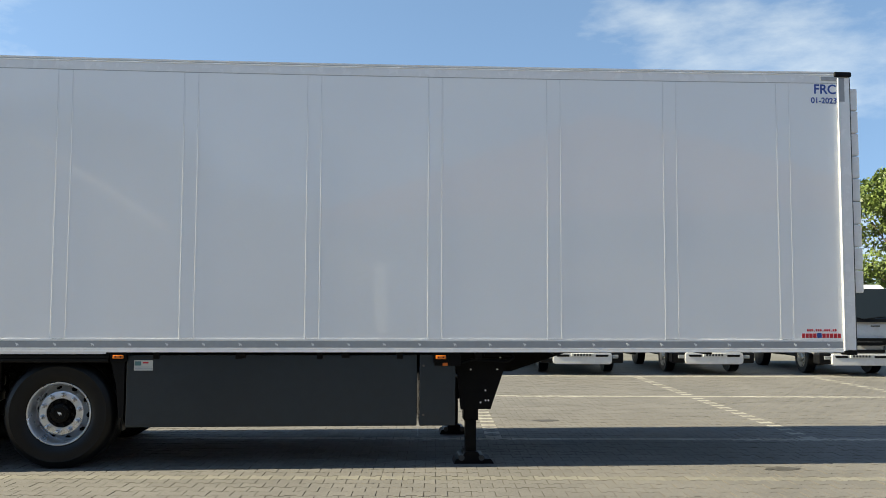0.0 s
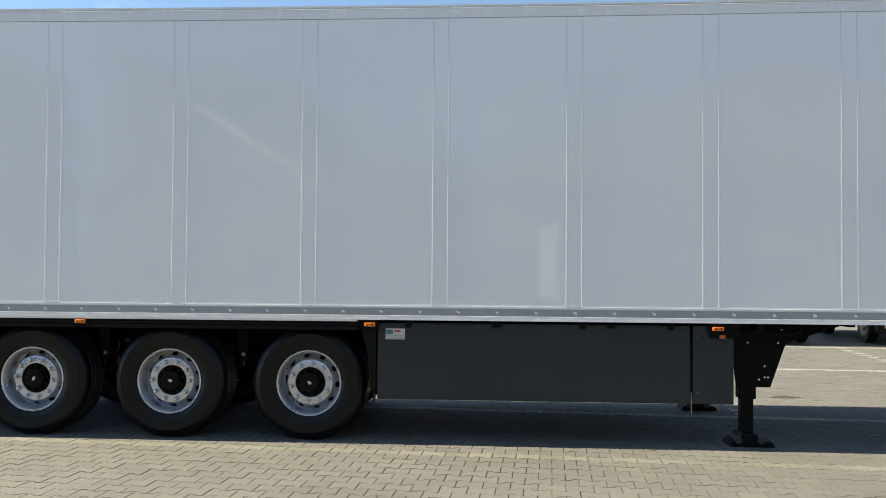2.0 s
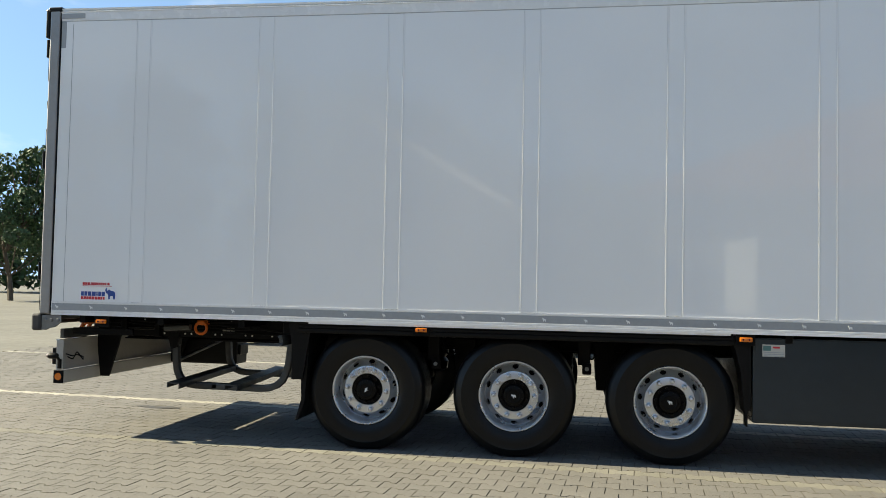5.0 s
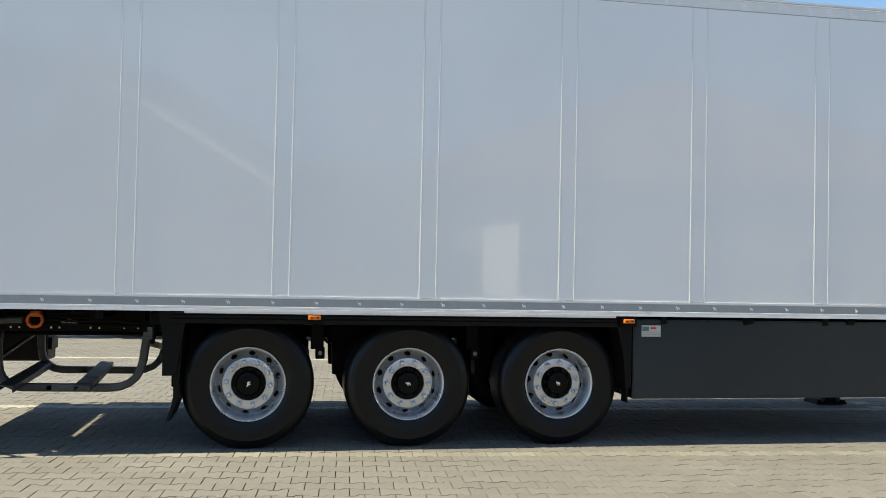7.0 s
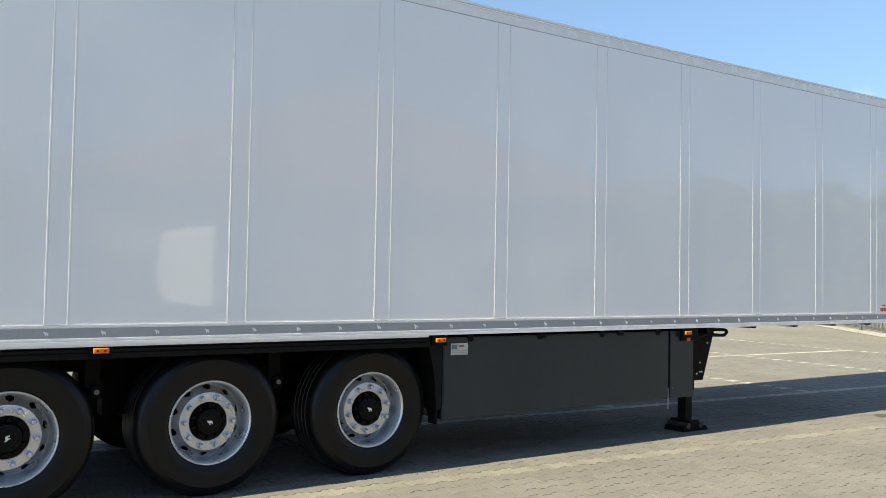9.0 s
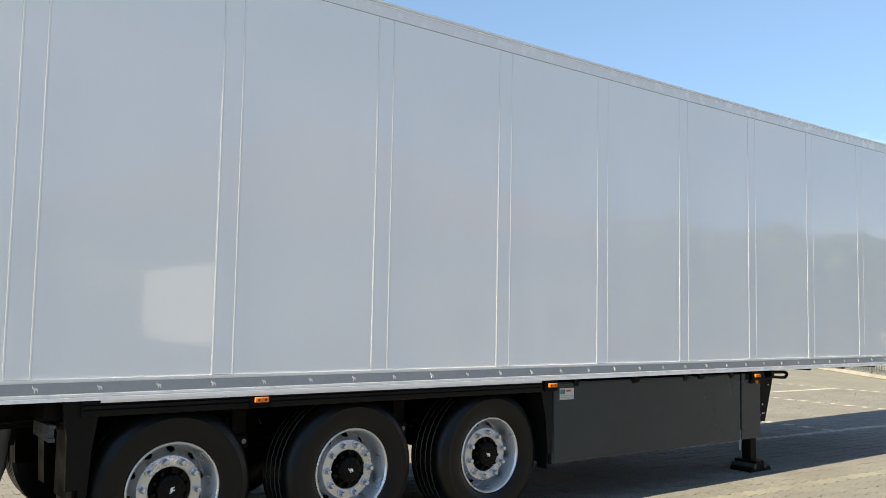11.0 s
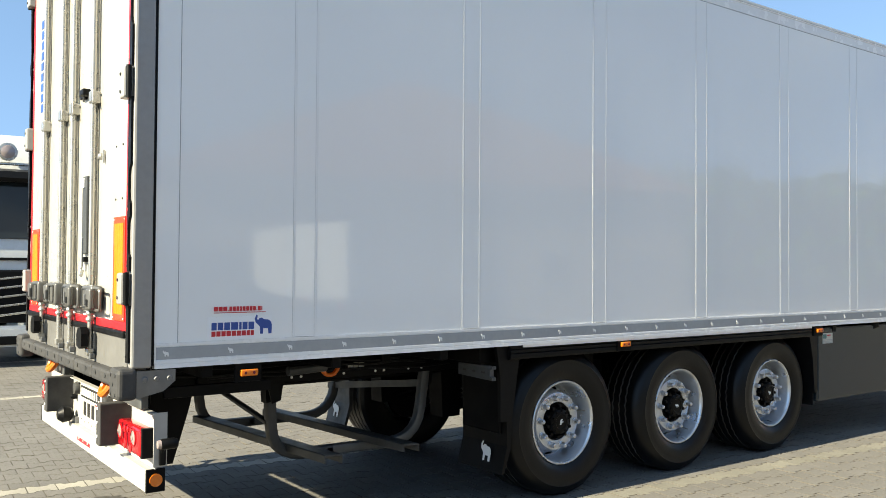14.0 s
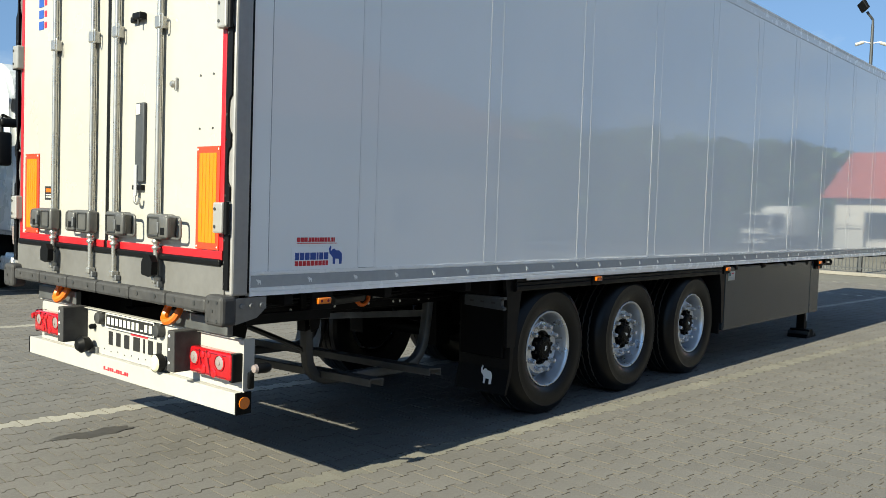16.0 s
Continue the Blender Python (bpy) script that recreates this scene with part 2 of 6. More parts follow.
def lathe(bm, profile, centre, axis="y", n=48, closed=False, wiggle=None):
    """Turns a profile of (radius, along) about an axis through centre."""
    rings = []
    for k, (r, d) in enumerate(profile):
        ring = []
        for i in range(n):
            a = 2 * math.pi * i / n
            dd = d + (wiggle(k, i) if wiggle else 0)
            p = {"y": (r * math.cos(a), dd, r * math.sin(a)), "x": (dd, r * math.cos(a), r * math.sin(a)),
                 "z": (r * math.cos(a), r * math.sin(a), dd)}[axis]
            ring.append(bm.verts.new(Vector(p) + Vector(centre)))
        rings.append(ring)
    pairs = list(zip(rings, rings[1:])) + ([(rings[-1], rings[0])] if closed else [])
    for r0, r1 in pairs:
        for i in range(n):
            bm.faces.new((r0[i], r0[(i + 1) % n], r1[(i + 1) % n], r1[i]))
    if not closed:
        for ring in (rings[0], rings[-1]):
            if (ring[0].co - ring[n // 2].co).length > 1e-4:
                bm.faces.new(ring)
    return bm


def tube(bm, points, radius, n=10, corner=0.0, square=1.0):
    """A round bar along a line of points; corner rounds the bends, square below 1 flattens its sides."""
    pts = [Vector(p) for p in points]
    if corner:
        out = [pts[0]]
        for a, b, c in zip(pts, pts[1:], pts[2:]):
            u, v = (a - b).normalized() * corner, (c - b).normalized() * corner
            for k in range(6):
                s = k / 5
                out.append(b + u * (1 - s) ** 2 + v * s ** 2)
        pts = out + [pts[-1]]
    ring = [(math.copysign(abs(math.cos(a)) ** square, math.cos(a)), math.copysign(abs(math.sin(a)) ** square, math.sin(a))) for a in [2 * math.pi * (k + 0.5) / n for k in range(n)]]
    rings, side = [], None
    for i, p in enumerate(pts):
        d = (pts[min(i + 1, len(pts) - 1)] - pts[max(i - 1, 0)]).normalized()
        if side is None:
            side = d.cross(Vector((0, 0, 1)) if abs(d.z) < 0.95 else Vector((1, 0, 0)))
        side = (side - d * side.dot(d)).normalized()
        up = side.cross(d)
        rings.append([bm.verts.new(p + (side * c + up * e) * radius) for c, e in ring])
    for r0, r1 in zip(rings, rings[1:]):
        for k in range(n):
            bm.faces.new((r0[k], r0[(k + 1) % n], r1[(k + 1) % n], r1[k]))
    bm.faces.new(rings[0])
    bm.faces.new(rings[-1])
    return bm


def mesh_of(name, bm, mat, smooth=False):
    bmesh.ops.recalc_face_normals(bm, faces=bm.faces)
    me = bpy.data.meshes.new(name)
    bm.to_mesh(me)
    bm.free()
    me.materials.append(M[mat])
    if smooth:
        me.shade_smooth()
        me.set_sharp_from_angle(angle=radians(32))
    return me


def under(ob, parent):
    ob.parent = parent
    if parent.parent is None:
        ob.matrix_parent_inverse = parent.matrix_basis.inverted()
    return ob


def part(name, bm, mat, parent, label="", smooth=False):
    ob = new(name, mesh_of(name, bm, mat, smooth) if isinstance(bm, bmesh.types.BMesh) else bm)
    under(ob, parent)
    return tagged(ob, label)


def thing(name, at, label, category, group="", kind=""):
    ob = new(name)
    ob.matrix_basis = Matrix.Translation(at)
    ob.empty_display_size = 0.2
    return tagged(ob, label, category, group, kind)


def lettering(text, size, mat):
    """Built-in font letters as a mesh that stands in the x-z plane and faces -y."""
    cu = bpy.data.curves.new("letters", "FONT")
    cu.body, cu.size, cu.extrude, cu.align_x, cu.align_y = text, size, 0.0008, "CENTER", "CENTER"
    cu.offset = size * 0.018
    ob = new("letters", cu)
    me = bpy.data.meshes.new_from_object(ob.evaluated_get(bpy.context.evaluated_depsgraph_get()))
    bpy.data.objects.remove(ob)
    bpy.data.curves.remove(cu)
    me.transform(Matrix.Rotation(radians(90), 4, "X"))
    me.materials.clear()
    me.materials.append(M[mat])
    return me


BM = bmesh.new

# ---- ground ----
PAVE = radians(-3.8)
ground = thing("ground", (0, 0, 0), "grey-beige interlocking concrete paver yard with pale parking lines", "paving", kind="structure")
bm = BM()
for x, y in ((-900, -900), (900, -900), (900, 900), (-900, 900)):
    bm.verts.new((x, y, -0.012))
bm.faces.new(bm.verts)
part("yard_sheet", bm, "ground", ground)

# ---- semi-trailer ----
SIDE, FAR = 7.853, 10.443
REAR, FRONT = -2.997, 10.395
FLOOR_Z, RAIL_Z, ROOF_Z = 1.240, 3.845, 3.97
trailer = thing("semi_trailer", (1.31, 9.148, 0), "long white refrigerated box semi-trailer with three axles on dark chassis", "trailer")

# box: far wall, roof, floor, front wall
bm = BM(); box(bm, REAR, FRONT, SIDE + 0.02, FAR - 0.004, 1.13, 1.24); part("floor_slab", bm, "chassis", trailer)
bm = BM(); box(bm, REAR, FRONT, FAR - 0.06, FAR, 1.12, 3.95, 0.01); part("side_wall", bm, "panel", trailer, "plain white far side wall")
bm = BM(); box(bm, REAR - 0.08, FRONT + 0.1, SIDE + 0.012, FAR - 0.012, 3.925, 3.95, 0.01); part("roof", bm, "panel", trailer)
bm = BM(); box(bm, FRONT, FRONT + 0.07, SIDE + 0.02, FAR - 0.02, 1.15, 3.95); part("front_wall", bm, "panel", trailer)

def camber(x):
    return 0.0009 * (x - 3.0) ** 2


# near wall: wide panels with narrow joint strips standing a little proud
joints = [2.700 + 1.196 * k for k in range(-4, 7)]
GAP = 0.136
edges_x = [REAR] + joints + [FRONT]
for k in range(len(edges_x) - 1):
    x0 = edges_x[k]
    x1 = edges_x[k + 1] - (GAP if k < len(joints) else 0)
    bm = BM(); box(bm, x0 + 0.0005, x1 - 0.0005, SIDE, SIDE + 0.05, FLOOR_Z, 3.90, 0.0015, 1)
    part("side_panel", bm, "panel", trailer)
for j in joints:
    a, b, top = j - GAP, j, RAIL_Z + camber(j) - 0.006
    bm = BM(); box(bm, a - 0.003, b + 0.003, SIDE - 0.0006, SIDE + 0.03, FLOOR_Z + 0.004, top)
    strip = part("joint_strip", bm, "panel", trailer)
    for e in (a, b):
        bm = BM()
        prism(bm, [(e + 0.0078 * math.cos(math.pi * k / 8), SIDE - 0.0004 - 0.0012 * math.sin(math.pi * k / 8)) for k in range(9)], "z", FLOOR_Z + 0.004, top)
        part("bead", bm, "bead", strip, "", True)
        # thin grey line, darker than the panel, left of each bead
        bm = BM(); box(bm, e - 0.0092, e - 0.0079, SIDE - 0.0010, SIDE + 0.002, FLOOR_Z + 0.004, top); part("sealant_line", bm, "linegrey", strip)
bm = BM(); box(bm, REAR + 0.12, REAR + 0.123, SIDE - 0.002, SIDE + 0.02, FLOOR_Z, RAIL_Z); part("edge_seam", bm, "band", trailer)

# top rail, in steps
bm = BM()
prism(bm, [(SIDE - 0.002, RAIL_Z), (SIDE - 0.004, RAIL_Z + 0.003), (SIDE - 0.005, 3.924), (SIDE - 0.009, 3.928), (SIDE - 0.009, 3.933), (SIDE - 0.004, 3.937),
           (SIDE - 0.004, 3.946), (SIDE - 0.008, 3.951), (SIDE - 0.008, 3.963), (SIDE + 0.05, 3.968), (SIDE + 0.05, RAIL_Z)],
      "x", REAR - 0.01, FRONT + 0.03)


def tilt(bm):
    """The roof edge rises a little towards both ends."""
    bmesh.ops.subdivide_edges(bm, edges=[e for e in bm.edges if abs(e.verts[0].co.x - e.verts[1].co.x) > 5], cuts=11)
    for v in bm.verts:
        v.co.z += camber(v.co.x)


tilt(bm)
part("top_rail", bm, "rail", trailer, "pale aluminium roof rail")
bm = BM(); box(bm, REAR, FRONT, SIDE - 0.0016, SIDE, RAIL_Z - 0.005, RAIL_Z - 0.0005); tilt(bm); part("rail_seal", bm, "band", trailer)
bm = BM(); box(bm, REAR, FRONT, SIDE - 0.0055, SIDE, 3.939, 3.9435); tilt(bm); part("roof_seam", bm, "linegrey", trailer, "thin dark seam under the roof edge")
for x0, x1, za, zb in ((FRONT - 0.18, FRONT + 0.02, 3.918, 3.955), (REAR, REAR + 0.24, 3.898, 3.944)):
    bm = BM(); box(bm, x0, x1, SIDE - 0.0105, SIDE, za, zb); part("corner_tape", bm, "band", trailer, "grey corner marking tape")
bm = BM(); box(bm, FRONT + 0.013, FRONT + 0.075, SIDE - 0.007, SIDE, 3.70, 3.95); part("corner_tape", bm, "band", trailer)
bm = BM(); box(bm, REAR + 0.004, REAR + 0.05, SIDE - 0.003, SIDE, 3.62, 3.87); part("corner_tape", bm, "band", trailer)

# lower rail with grey band and small pale emblems
bm = BM()
prism(bm, [(SIDE - 0.002, FLOOR_Z + 0.002), (SIDE - 0.0052, FLOOR_Z + 0.002), (SIDE - 0.0052, 1.228), (SIDE - 0.003, 1.224), (SIDE - 0.003, 1.157), (SIDE - 0.0056, 1.154),
           (SIDE - 0.0060, 1.140), (SIDE - 0.0030, 1.137), (SIDE - 0.0064, 1.134), (SIDE - 0.0070, 1.114), (SIDE + 0.03, 1.112), (SIDE + 0.03, FLOOR_Z + 0.002)],
      "x", REAR + 0.002, FRONT - 0.002)
part("lower_rail", bm, "rail", trailer, "pale aluminium lower rail")
bm = BM(); box(bm, REAR + 0.01, FRONT - 0.01, SIDE - 0.0046, SIDE - 0.002, 1.159, 1.222); part("rail_band", bm, "band", trailer, "grey band along the lower rail")
EMBLEM = [(0.013, -0.024), (0.021, -0.024), (0.022, -0.004), (0.020, 0.005), (0.012, 0.011), (0.000, 0.012), (-0.004, 0.016), (-0.011, 0.015), (-0.015, 0.010), (-0.018, 0.013),
          (-0.016, 0.021), (-0.019, 0.024), (-0.024, 0.015), (-0.021, 0.004), (-0.015, -0.001), (-0.010, -0.006), (-0.009, -0.024), (-0.002, -0.024), (-0.001, -0.010), (0.012, -0.011)]


def emblem_mesh(scale, mat, plane="y"):
    bm = BM()
    prism(bm, [(x * scale, z * scale) for x, z in EMBLEM], plane, -0.0012, 0.0008)
    return mesh_of("emblem", bm, mat)


small = emblem_mesh(0.66, "emblem")
for k in range(39):
    e = part("emblem", small, None, trailer, "small pale emblem" if k == 0 else "")
    e.matrix_basis = Matrix.Translation((REAR + 0.06 + 0.3465 * k, SIDE - 0.0053, 1.190))

# front corner, cap and cooling unit
bm = BM(); box(bm, FRONT + 0.0, FRONT + 0.014, SIDE - 0.018, SIDE + 0.01, 1.13, 3.95, 0.003); part("front_bead", bm, "rail", trailer)
bm = BM(); box(bm, FRONT + 0.012, FRONT + 0.135, SIDE - 0.004, SIDE + 0.08, 1.13, 3.97, 0.012); part("front_post", bm, "post", trailer, "pale grey front corner post").data.materials[0] = M["rail"]
bm = BM(); box(bm, FRONT - 0.035, FRONT + 0.15, SIDE - 0.026, SIDE + 0.12, 3.955, 4.012, 0.016); part("corner_cap", bm, "black", trailer, "black plastic corner cap")
bm = BM(); box(bm, FRONT + 0.03, FRONT + 0.14, SIDE - 0.012, SIDE + 0.12, 1.085, 1.135, 0.01); part("corner_cap", bm, "black", trailer)
bm = BM(); box(bm, FRONT + 0.135, FRONT + 0.144, SIDE + 0.004, SIDE + 0.05, 1.14, 3.95); part("front_seal", bm, "fence", trailer)
for k in range(9):
    z0 = 1.72 + k * 0.238
    bm = BM(); box(bm, FRONT + 0.16, FRONT + 0.34 - 0.02 * (k > 6), SIDE + 0.32, FAR - 0.3, z0, z0 + 0.232, 0.02); part("cooling_unit_panel", bm, "rail", trailer, "white cooling unit casing panel" if k == 0 else "")
for k in range(9):
    z0 = 1.72 + k * 0.238
    bm = BM(); box(bm, FRONT + 0.152, FRONT + 0.262 - 0.002 * k, SIDE + 0.05, SIDE + 0.3, z0, z0 + 0.23, 0.012); part("cooling_unit_trim", bm, "rail", trailer)

# rear frame
DOOR_X = REAR - 0.113
MID = 9.145
NEAR_IN, FAR_IN = 7.925, 10.36
bm = BM(); box(bm, REAR - 0.115, REAR - 0.012, SIDE - 0.012, SIDE + 0.05, 1.12, 3.98, 0.012); part("rear_post", bm, "post", trailer, "grey steel rear door post")
bm = BM(); box(bm, REAR - 0.013, REAR, SIDE - 0.006, SIDE + 0.03, 1.13, 3.96, 0.002); part("post_seal", bm, "black", trailer)
bm = BM(); box(bm, REAR - 0.115, REAR - 0.012, FAR - 0.05, FAR + 0.008, 1.12, 3.98, 0.012); part("rear_post", bm, "post", trailer)
bm = BM(); box(bm, REAR - 0.12, REAR, SIDE + 0.05, FAR - 0.05, 3.86, 3.985, 0.01); part("rear_header", bm, "post", trailer)
bm = BM(); box(bm, REAR - 0.135, REAR + 0.005, SIDE - 0.014, SIDE + 0.14, 3.962, 4.012, 0.012); part("corner_cap", bm, "black", trailer)
bm = BM(); box(bm, REAR - 0.16, REAR - 0.115, SIDE - 0.013, SIDE + 0.05, 3.72, 3.99, 0.012); part("corner_guard", bm, "black", trailer, "black rubber corner guard")
bm = BM(); box(bm, REAR - 0.16, REAR - 0.115, FAR - 0.05, FAR + 0.03, 3.72, 3.99, 0.012); part("corner_guard", bm, "black", trailer)
bm = BM(); box(bm, REAR - 0.12, REAR - 0.02, SIDE + 0.05, FAR - 0.05, 1.06, 1.275, 0.006); part("rear_sill", bm, "sill", trailer, "bare steel sill under the doors")
bm = BM(); box(bm, REAR - 0.135, REAR - 0.1, NEAR_IN, FAR_IN, 1.268, 1.305, 0.010); part("door_seal", bm, "black", trailer, "black rubber door seal")
# wavy rubber guard strips beside the hinges
for edge, s in ((SIDE + 0.005, 1), (FAR - 0.005, -1)):
    for z0, z1 in ((1.15, 1.435), (1.605, 2.487), (2.645, 3.54)):
        cuts = [(1.69, 1.88), (1.96, 2.14)] if 1.6 < z0 < 2 else [(2.86, 3.05), (3.13, 3.31)] if z0 > 2 else []
        outer, inner = [(0.0, z0)], [(0.042, z1), (0.042, z0)]
        for a, b in cuts:
            outer += [(0.0, a - 0.012), (0.016, a + 0.004), (0.024, a + 0.03), (0.027, (a + b) / 2), (0.022, b - 0.02), (0.012, b - 0.004), (0.0, b + 0.006)]
        if cuts:
            mid = (cuts[0][1] + cuts[1][0]) / 2
            inner = [(0.042, z1), (0.047, cuts[1][1]), (0.040, cuts[1][0] + 0.05), (0.044, mid + 0.012), (0.030, mid), (0.045, mid - 0.012), (0.038, cuts[0][0] + 0.08), (0.044, cuts[0][0]), (0.042, z0)]
        outer.append((0.0, z1))
        bm = BM(); prism(bm, [(edge + s * d, z) for d, z in outer + inner], "x", REAR - 0.127, REAR - 0.102)
        strip = part("guard_strip", bm, "black", trailer, "wavy black rubber guard strip" if z0 < 1.2 and s > 0 else "")
        for z in (z0 + 0.03, (z0 + z1) / 2, z1 - 0.03):
            bm = BM(); lathe(bm, [(0.006, -0.002), (0.006, 0.002)], (REAR - 0.128, edge + s * 0.034, z), "x", 8); part("screw", bm, "dull", strip)

# doors
for y0, y1 in ((NEAR_IN, MID - 0.018), (MID + 0.018, FAR_IN)):
    bm = BM(); box(bm, DOOR_X, DOOR_X + 0.06, y0, y1, 1.30, 3.87, 0.012)
    door = part("door", bm, "door", trailer, "white closed rear door")
    bm = BM(); box(bm, DOOR_X - 0.006, DOOR_X + 0.03, y0 + 0.002, y1 - 0.002, 1.297, 1.347, 0.004); part("red_edge", bm, "red", door, "red painted lower edge")
    near = y0 < MID - 0.5
    outer = y0 if near else y1
    bm = BM(); box(bm, DOOR_X - 0.004, DOOR_X + 0.05, *((outer - 0.004, outer + 0.034) if near else (outer - 0.034, outer + 0.004)), 1.347, 3.87, 0.004); part("red_edge", bm, "red", door)
    m0, m1 = (7.955, 8.165) if near else (10.065, 10.275)
    bm = BM(); box(bm, DOOR_X - 0.009, DOOR_X, m0, m1, 1.35, 1.89, 0.002)
    plate = part("marker_plate", bm, "signred", door, "red and orange reflective marker plate")
    for k in range(5):
        s0 = m0 + 0.026 + k * (m1 - m0 - 0.052) / 5
        bm = BM(); box(bm, DOOR_X - 0.0115, DOOR_X - 0.008, s0, s0 + (m1 - m0 - 0.052) / 5 - 0.002, 1.385, 1.855, 0.001); part("reflector_strip", bm, "signorange", plate)
    for yy in (m0 + 0.012, m1 - 0.012):
        for zz in (1.365, 1.875):
            bm = BM(); lathe(bm, [(0.005, -0.002), (0.005, 0.001)], (DOOR_X - 0.009, yy, zz), "x", 8); part("screw", bm, "emblem", plate)
    for z in (1.52, 2.56, 3.62):
        ya = outer - 0.053 if near else outer - 0.03
        bm = BM(); box(bm, DOOR_X - 0.048, DOOR_X + 0.005, ya, ya + 0.083, z - 0.08, z + 0.08, 0.010)
        hinge = part("hinge", bm, "alu", door, "bare aluminium door hinge")
        yb = outer - 0.062 if near else outer + 0.062
        bm = BM(); lathe(bm, [(0.004, z - 0.084), (0.014, z - 0.082), (0.014, z + 0.082), (0.004, z + 0.084)], (DOOR_X - 0.026, yb, 0), "z", 14); part("pin", bm, "black", hinge, smooth=True)
        for dz in (-0.045, 0.045):
            bm = BM(); lathe(bm, [(0.009, -0.004), (0.007, 0.002)], (DOOR_X - 0.048, ya + 0.06, z + dz), "x", 8); part("bolt", bm, "dull", hinge)
bm = BM(); box(bm, DOOR_X + 0.002, DOOR_X + 0.04, MID - 0.02, MID + 0.02, 1.29, 3.87, 0.006); part("centre_seal", bm, "black", trailer, "dark grey rubber seal between the doors")

# lock rods with handles
for n, y in enumerate((8.515, 8.985, 9.275, 9.785)):
    x = DOOR_X - 0.032
    bm = BM(); lathe(bm, [(0.016, 1.17), (0.016, 3.84)], (x, y, 0), "z", 14)
    rod = part("lock_rod", bm, "chrome", trailer, "bright steel door lock rod", True)
    bm = BM(); box(bm, x + 0.008, x + 0.032, y - 0.006 + 0.026, y + 0.030, 1.4, 3.8, 0.003); part("rod_cover", bm, "chrome", rod)
    for z in (2.58, 3.55):
        bm = BM(); box(bm, x - 0.022, x + 0.032, y - 0.032, y + 0.026, z - 0.035, z + 0.035, 0.008); part("rod_clamp", bm, "chrome", rod)
        bm = BM(); tube(bm, [(x - 0.015, y - 0.03, z + 0.04), (x - 0.015, y - 0.05, z + 0.04), (x - 0.015, y - 0.05, z - 0.04), (x - 0.015, y - 0.03, z - 0.04)], 0.005, 8, 0.012); part("clip", bm, "chrome", rod)
    for z in (1.37, 1.335):
        bm = BM(); lathe(bm, [(0.022, z - 0.010), (0.026, z), (0.022, z + 0.010)], (x, y, 0), "z", 14); part("rod_collar", bm, "chrome", rod, "", True)
    bm = BM(); box(bm, x - 0.024, x + 0.02, y - 0.026, y + 0.016, 1.135, 1.175, 0.008); part("cam", bm, "chrome", rod)
    bm = BM(); box(bm, x - 0.012, x + 0.02, y - 0.045, y - 0.005, 1.115, 1.15, 0.006); part("keeper", bm, "steel", rod)
    if n in (0, 3):
        bm = BM(); prism(bm, [(y - 0.055, 1.19), (y - 0.02, 1.175), (y + 0.05, 1.185), (y + 0.055, 1.25), (y + 0.03, 1.285), (y - 0.03, 1.295), (y - 0.058, 1.26)], "x", x - 0.06, x - 0.022)
        part("rod_cap", bm, "black", rod, "black rubber rod cap")
    s = -1 if n < 2 else 1
    ends = sorted((y - s * 0.045, y + s * 0.165))
    bm = BM(); box(bm, x - 0.040, x + 0.026, ends[0], ends[1], 1.385, 1.525, 0.016, 3)
    handle = part("handle_box", bm, "handle", rod, "dark grey recessed handle box", True)
    bm = BM(); tube(bm, [(x - 0.022, y + s * 0.15, 1.515), (x - 0.022, y + s * 0.275, 1.51), (x - 0.022, y + s * 0.28, 1.395), (x - 0.022, y + s * 0.15, 1.395)], 0.0075, 8, 0.025); part("grip", bm, "handle", handle, "steel grip loop", True)
    ends = sorted((y + s * 0.11, y + s * 0.20))
    bm = BM(); box(bm, x - 0.058, x - 0.03, ends[0], ends[1], 1.395, 1.51, 0.012, 3); part("latch", bm, "handle", handle, "", True)
    bm = BM(); box(bm, x - 0.0595, x - 0.055, y + s * 0.155 - 0.022, y + s * 0.155 + 0.022, 1.412, 1.452, 0.002); part("recess", bm, "black", handle)
    bm = BM(); tube(bm, [(x - 0.043, y - s * 0.02, 1.505), (x - 0.043, y + s * 0.09, 1.505), (x - 0.043, y + s * 0.09, 1.405), (x - 0.043, y - s * 0.02, 1.405), (x - 0.043, y - s * 0.02, 1.505)], 0.005, 6, 0.012); part("cover_frame", bm, "dull", handle, "", True)
    bm = BM(); box(bm, x - 0.066, x - 0.05, y + s * 0.115 - 0.012, y + s * 0.115 + 0.012, 1.42, 1.48, 0.005); part("lever", bm, "steel", handle)

# things on the doors: strap, stop, sticker, screws
bm = BM(); box(bm, DOOR_X - 0.022, DOOR_X, 8.69, 8.785, 1.70, 2.155, 0.008); strap = part("door_strap", bm, "fence", trailer, "dark rubber door hold-back strap")
bm = BM(); box(bm, DOOR_X - 0.030, DOOR_X - 0.020, 8.725, 8.765, 2.085, 2.145, 0.005); part("rivet_plate", bm, "rail", strap)
bm = BM(); box(bm, DOOR_X - 0.032, DOOR_X - 0.020, 8.745, 8.775, 1.62, 1.80, 0.004); part("strap_end", bm, "band", strap)
bm = BM(); tube(bm, [(DOOR_X - 0.03, 8.765, 1.63), (DOOR_X - 0.035, 8.75, 1.58), (DOOR_X - 0.035, 8.715, 1.575), (DOOR_X - 0.03, 8.71, 1.61)], 0.008, 8, 0.012); part("hook", bm, "chrome", strap)
bm = BM(); box(bm, DOOR_X - 0.028, DOOR_X, 8.70, 8.80, 1.655, 1.685, 0.005); part("strap_bracket", bm, "black", strap)
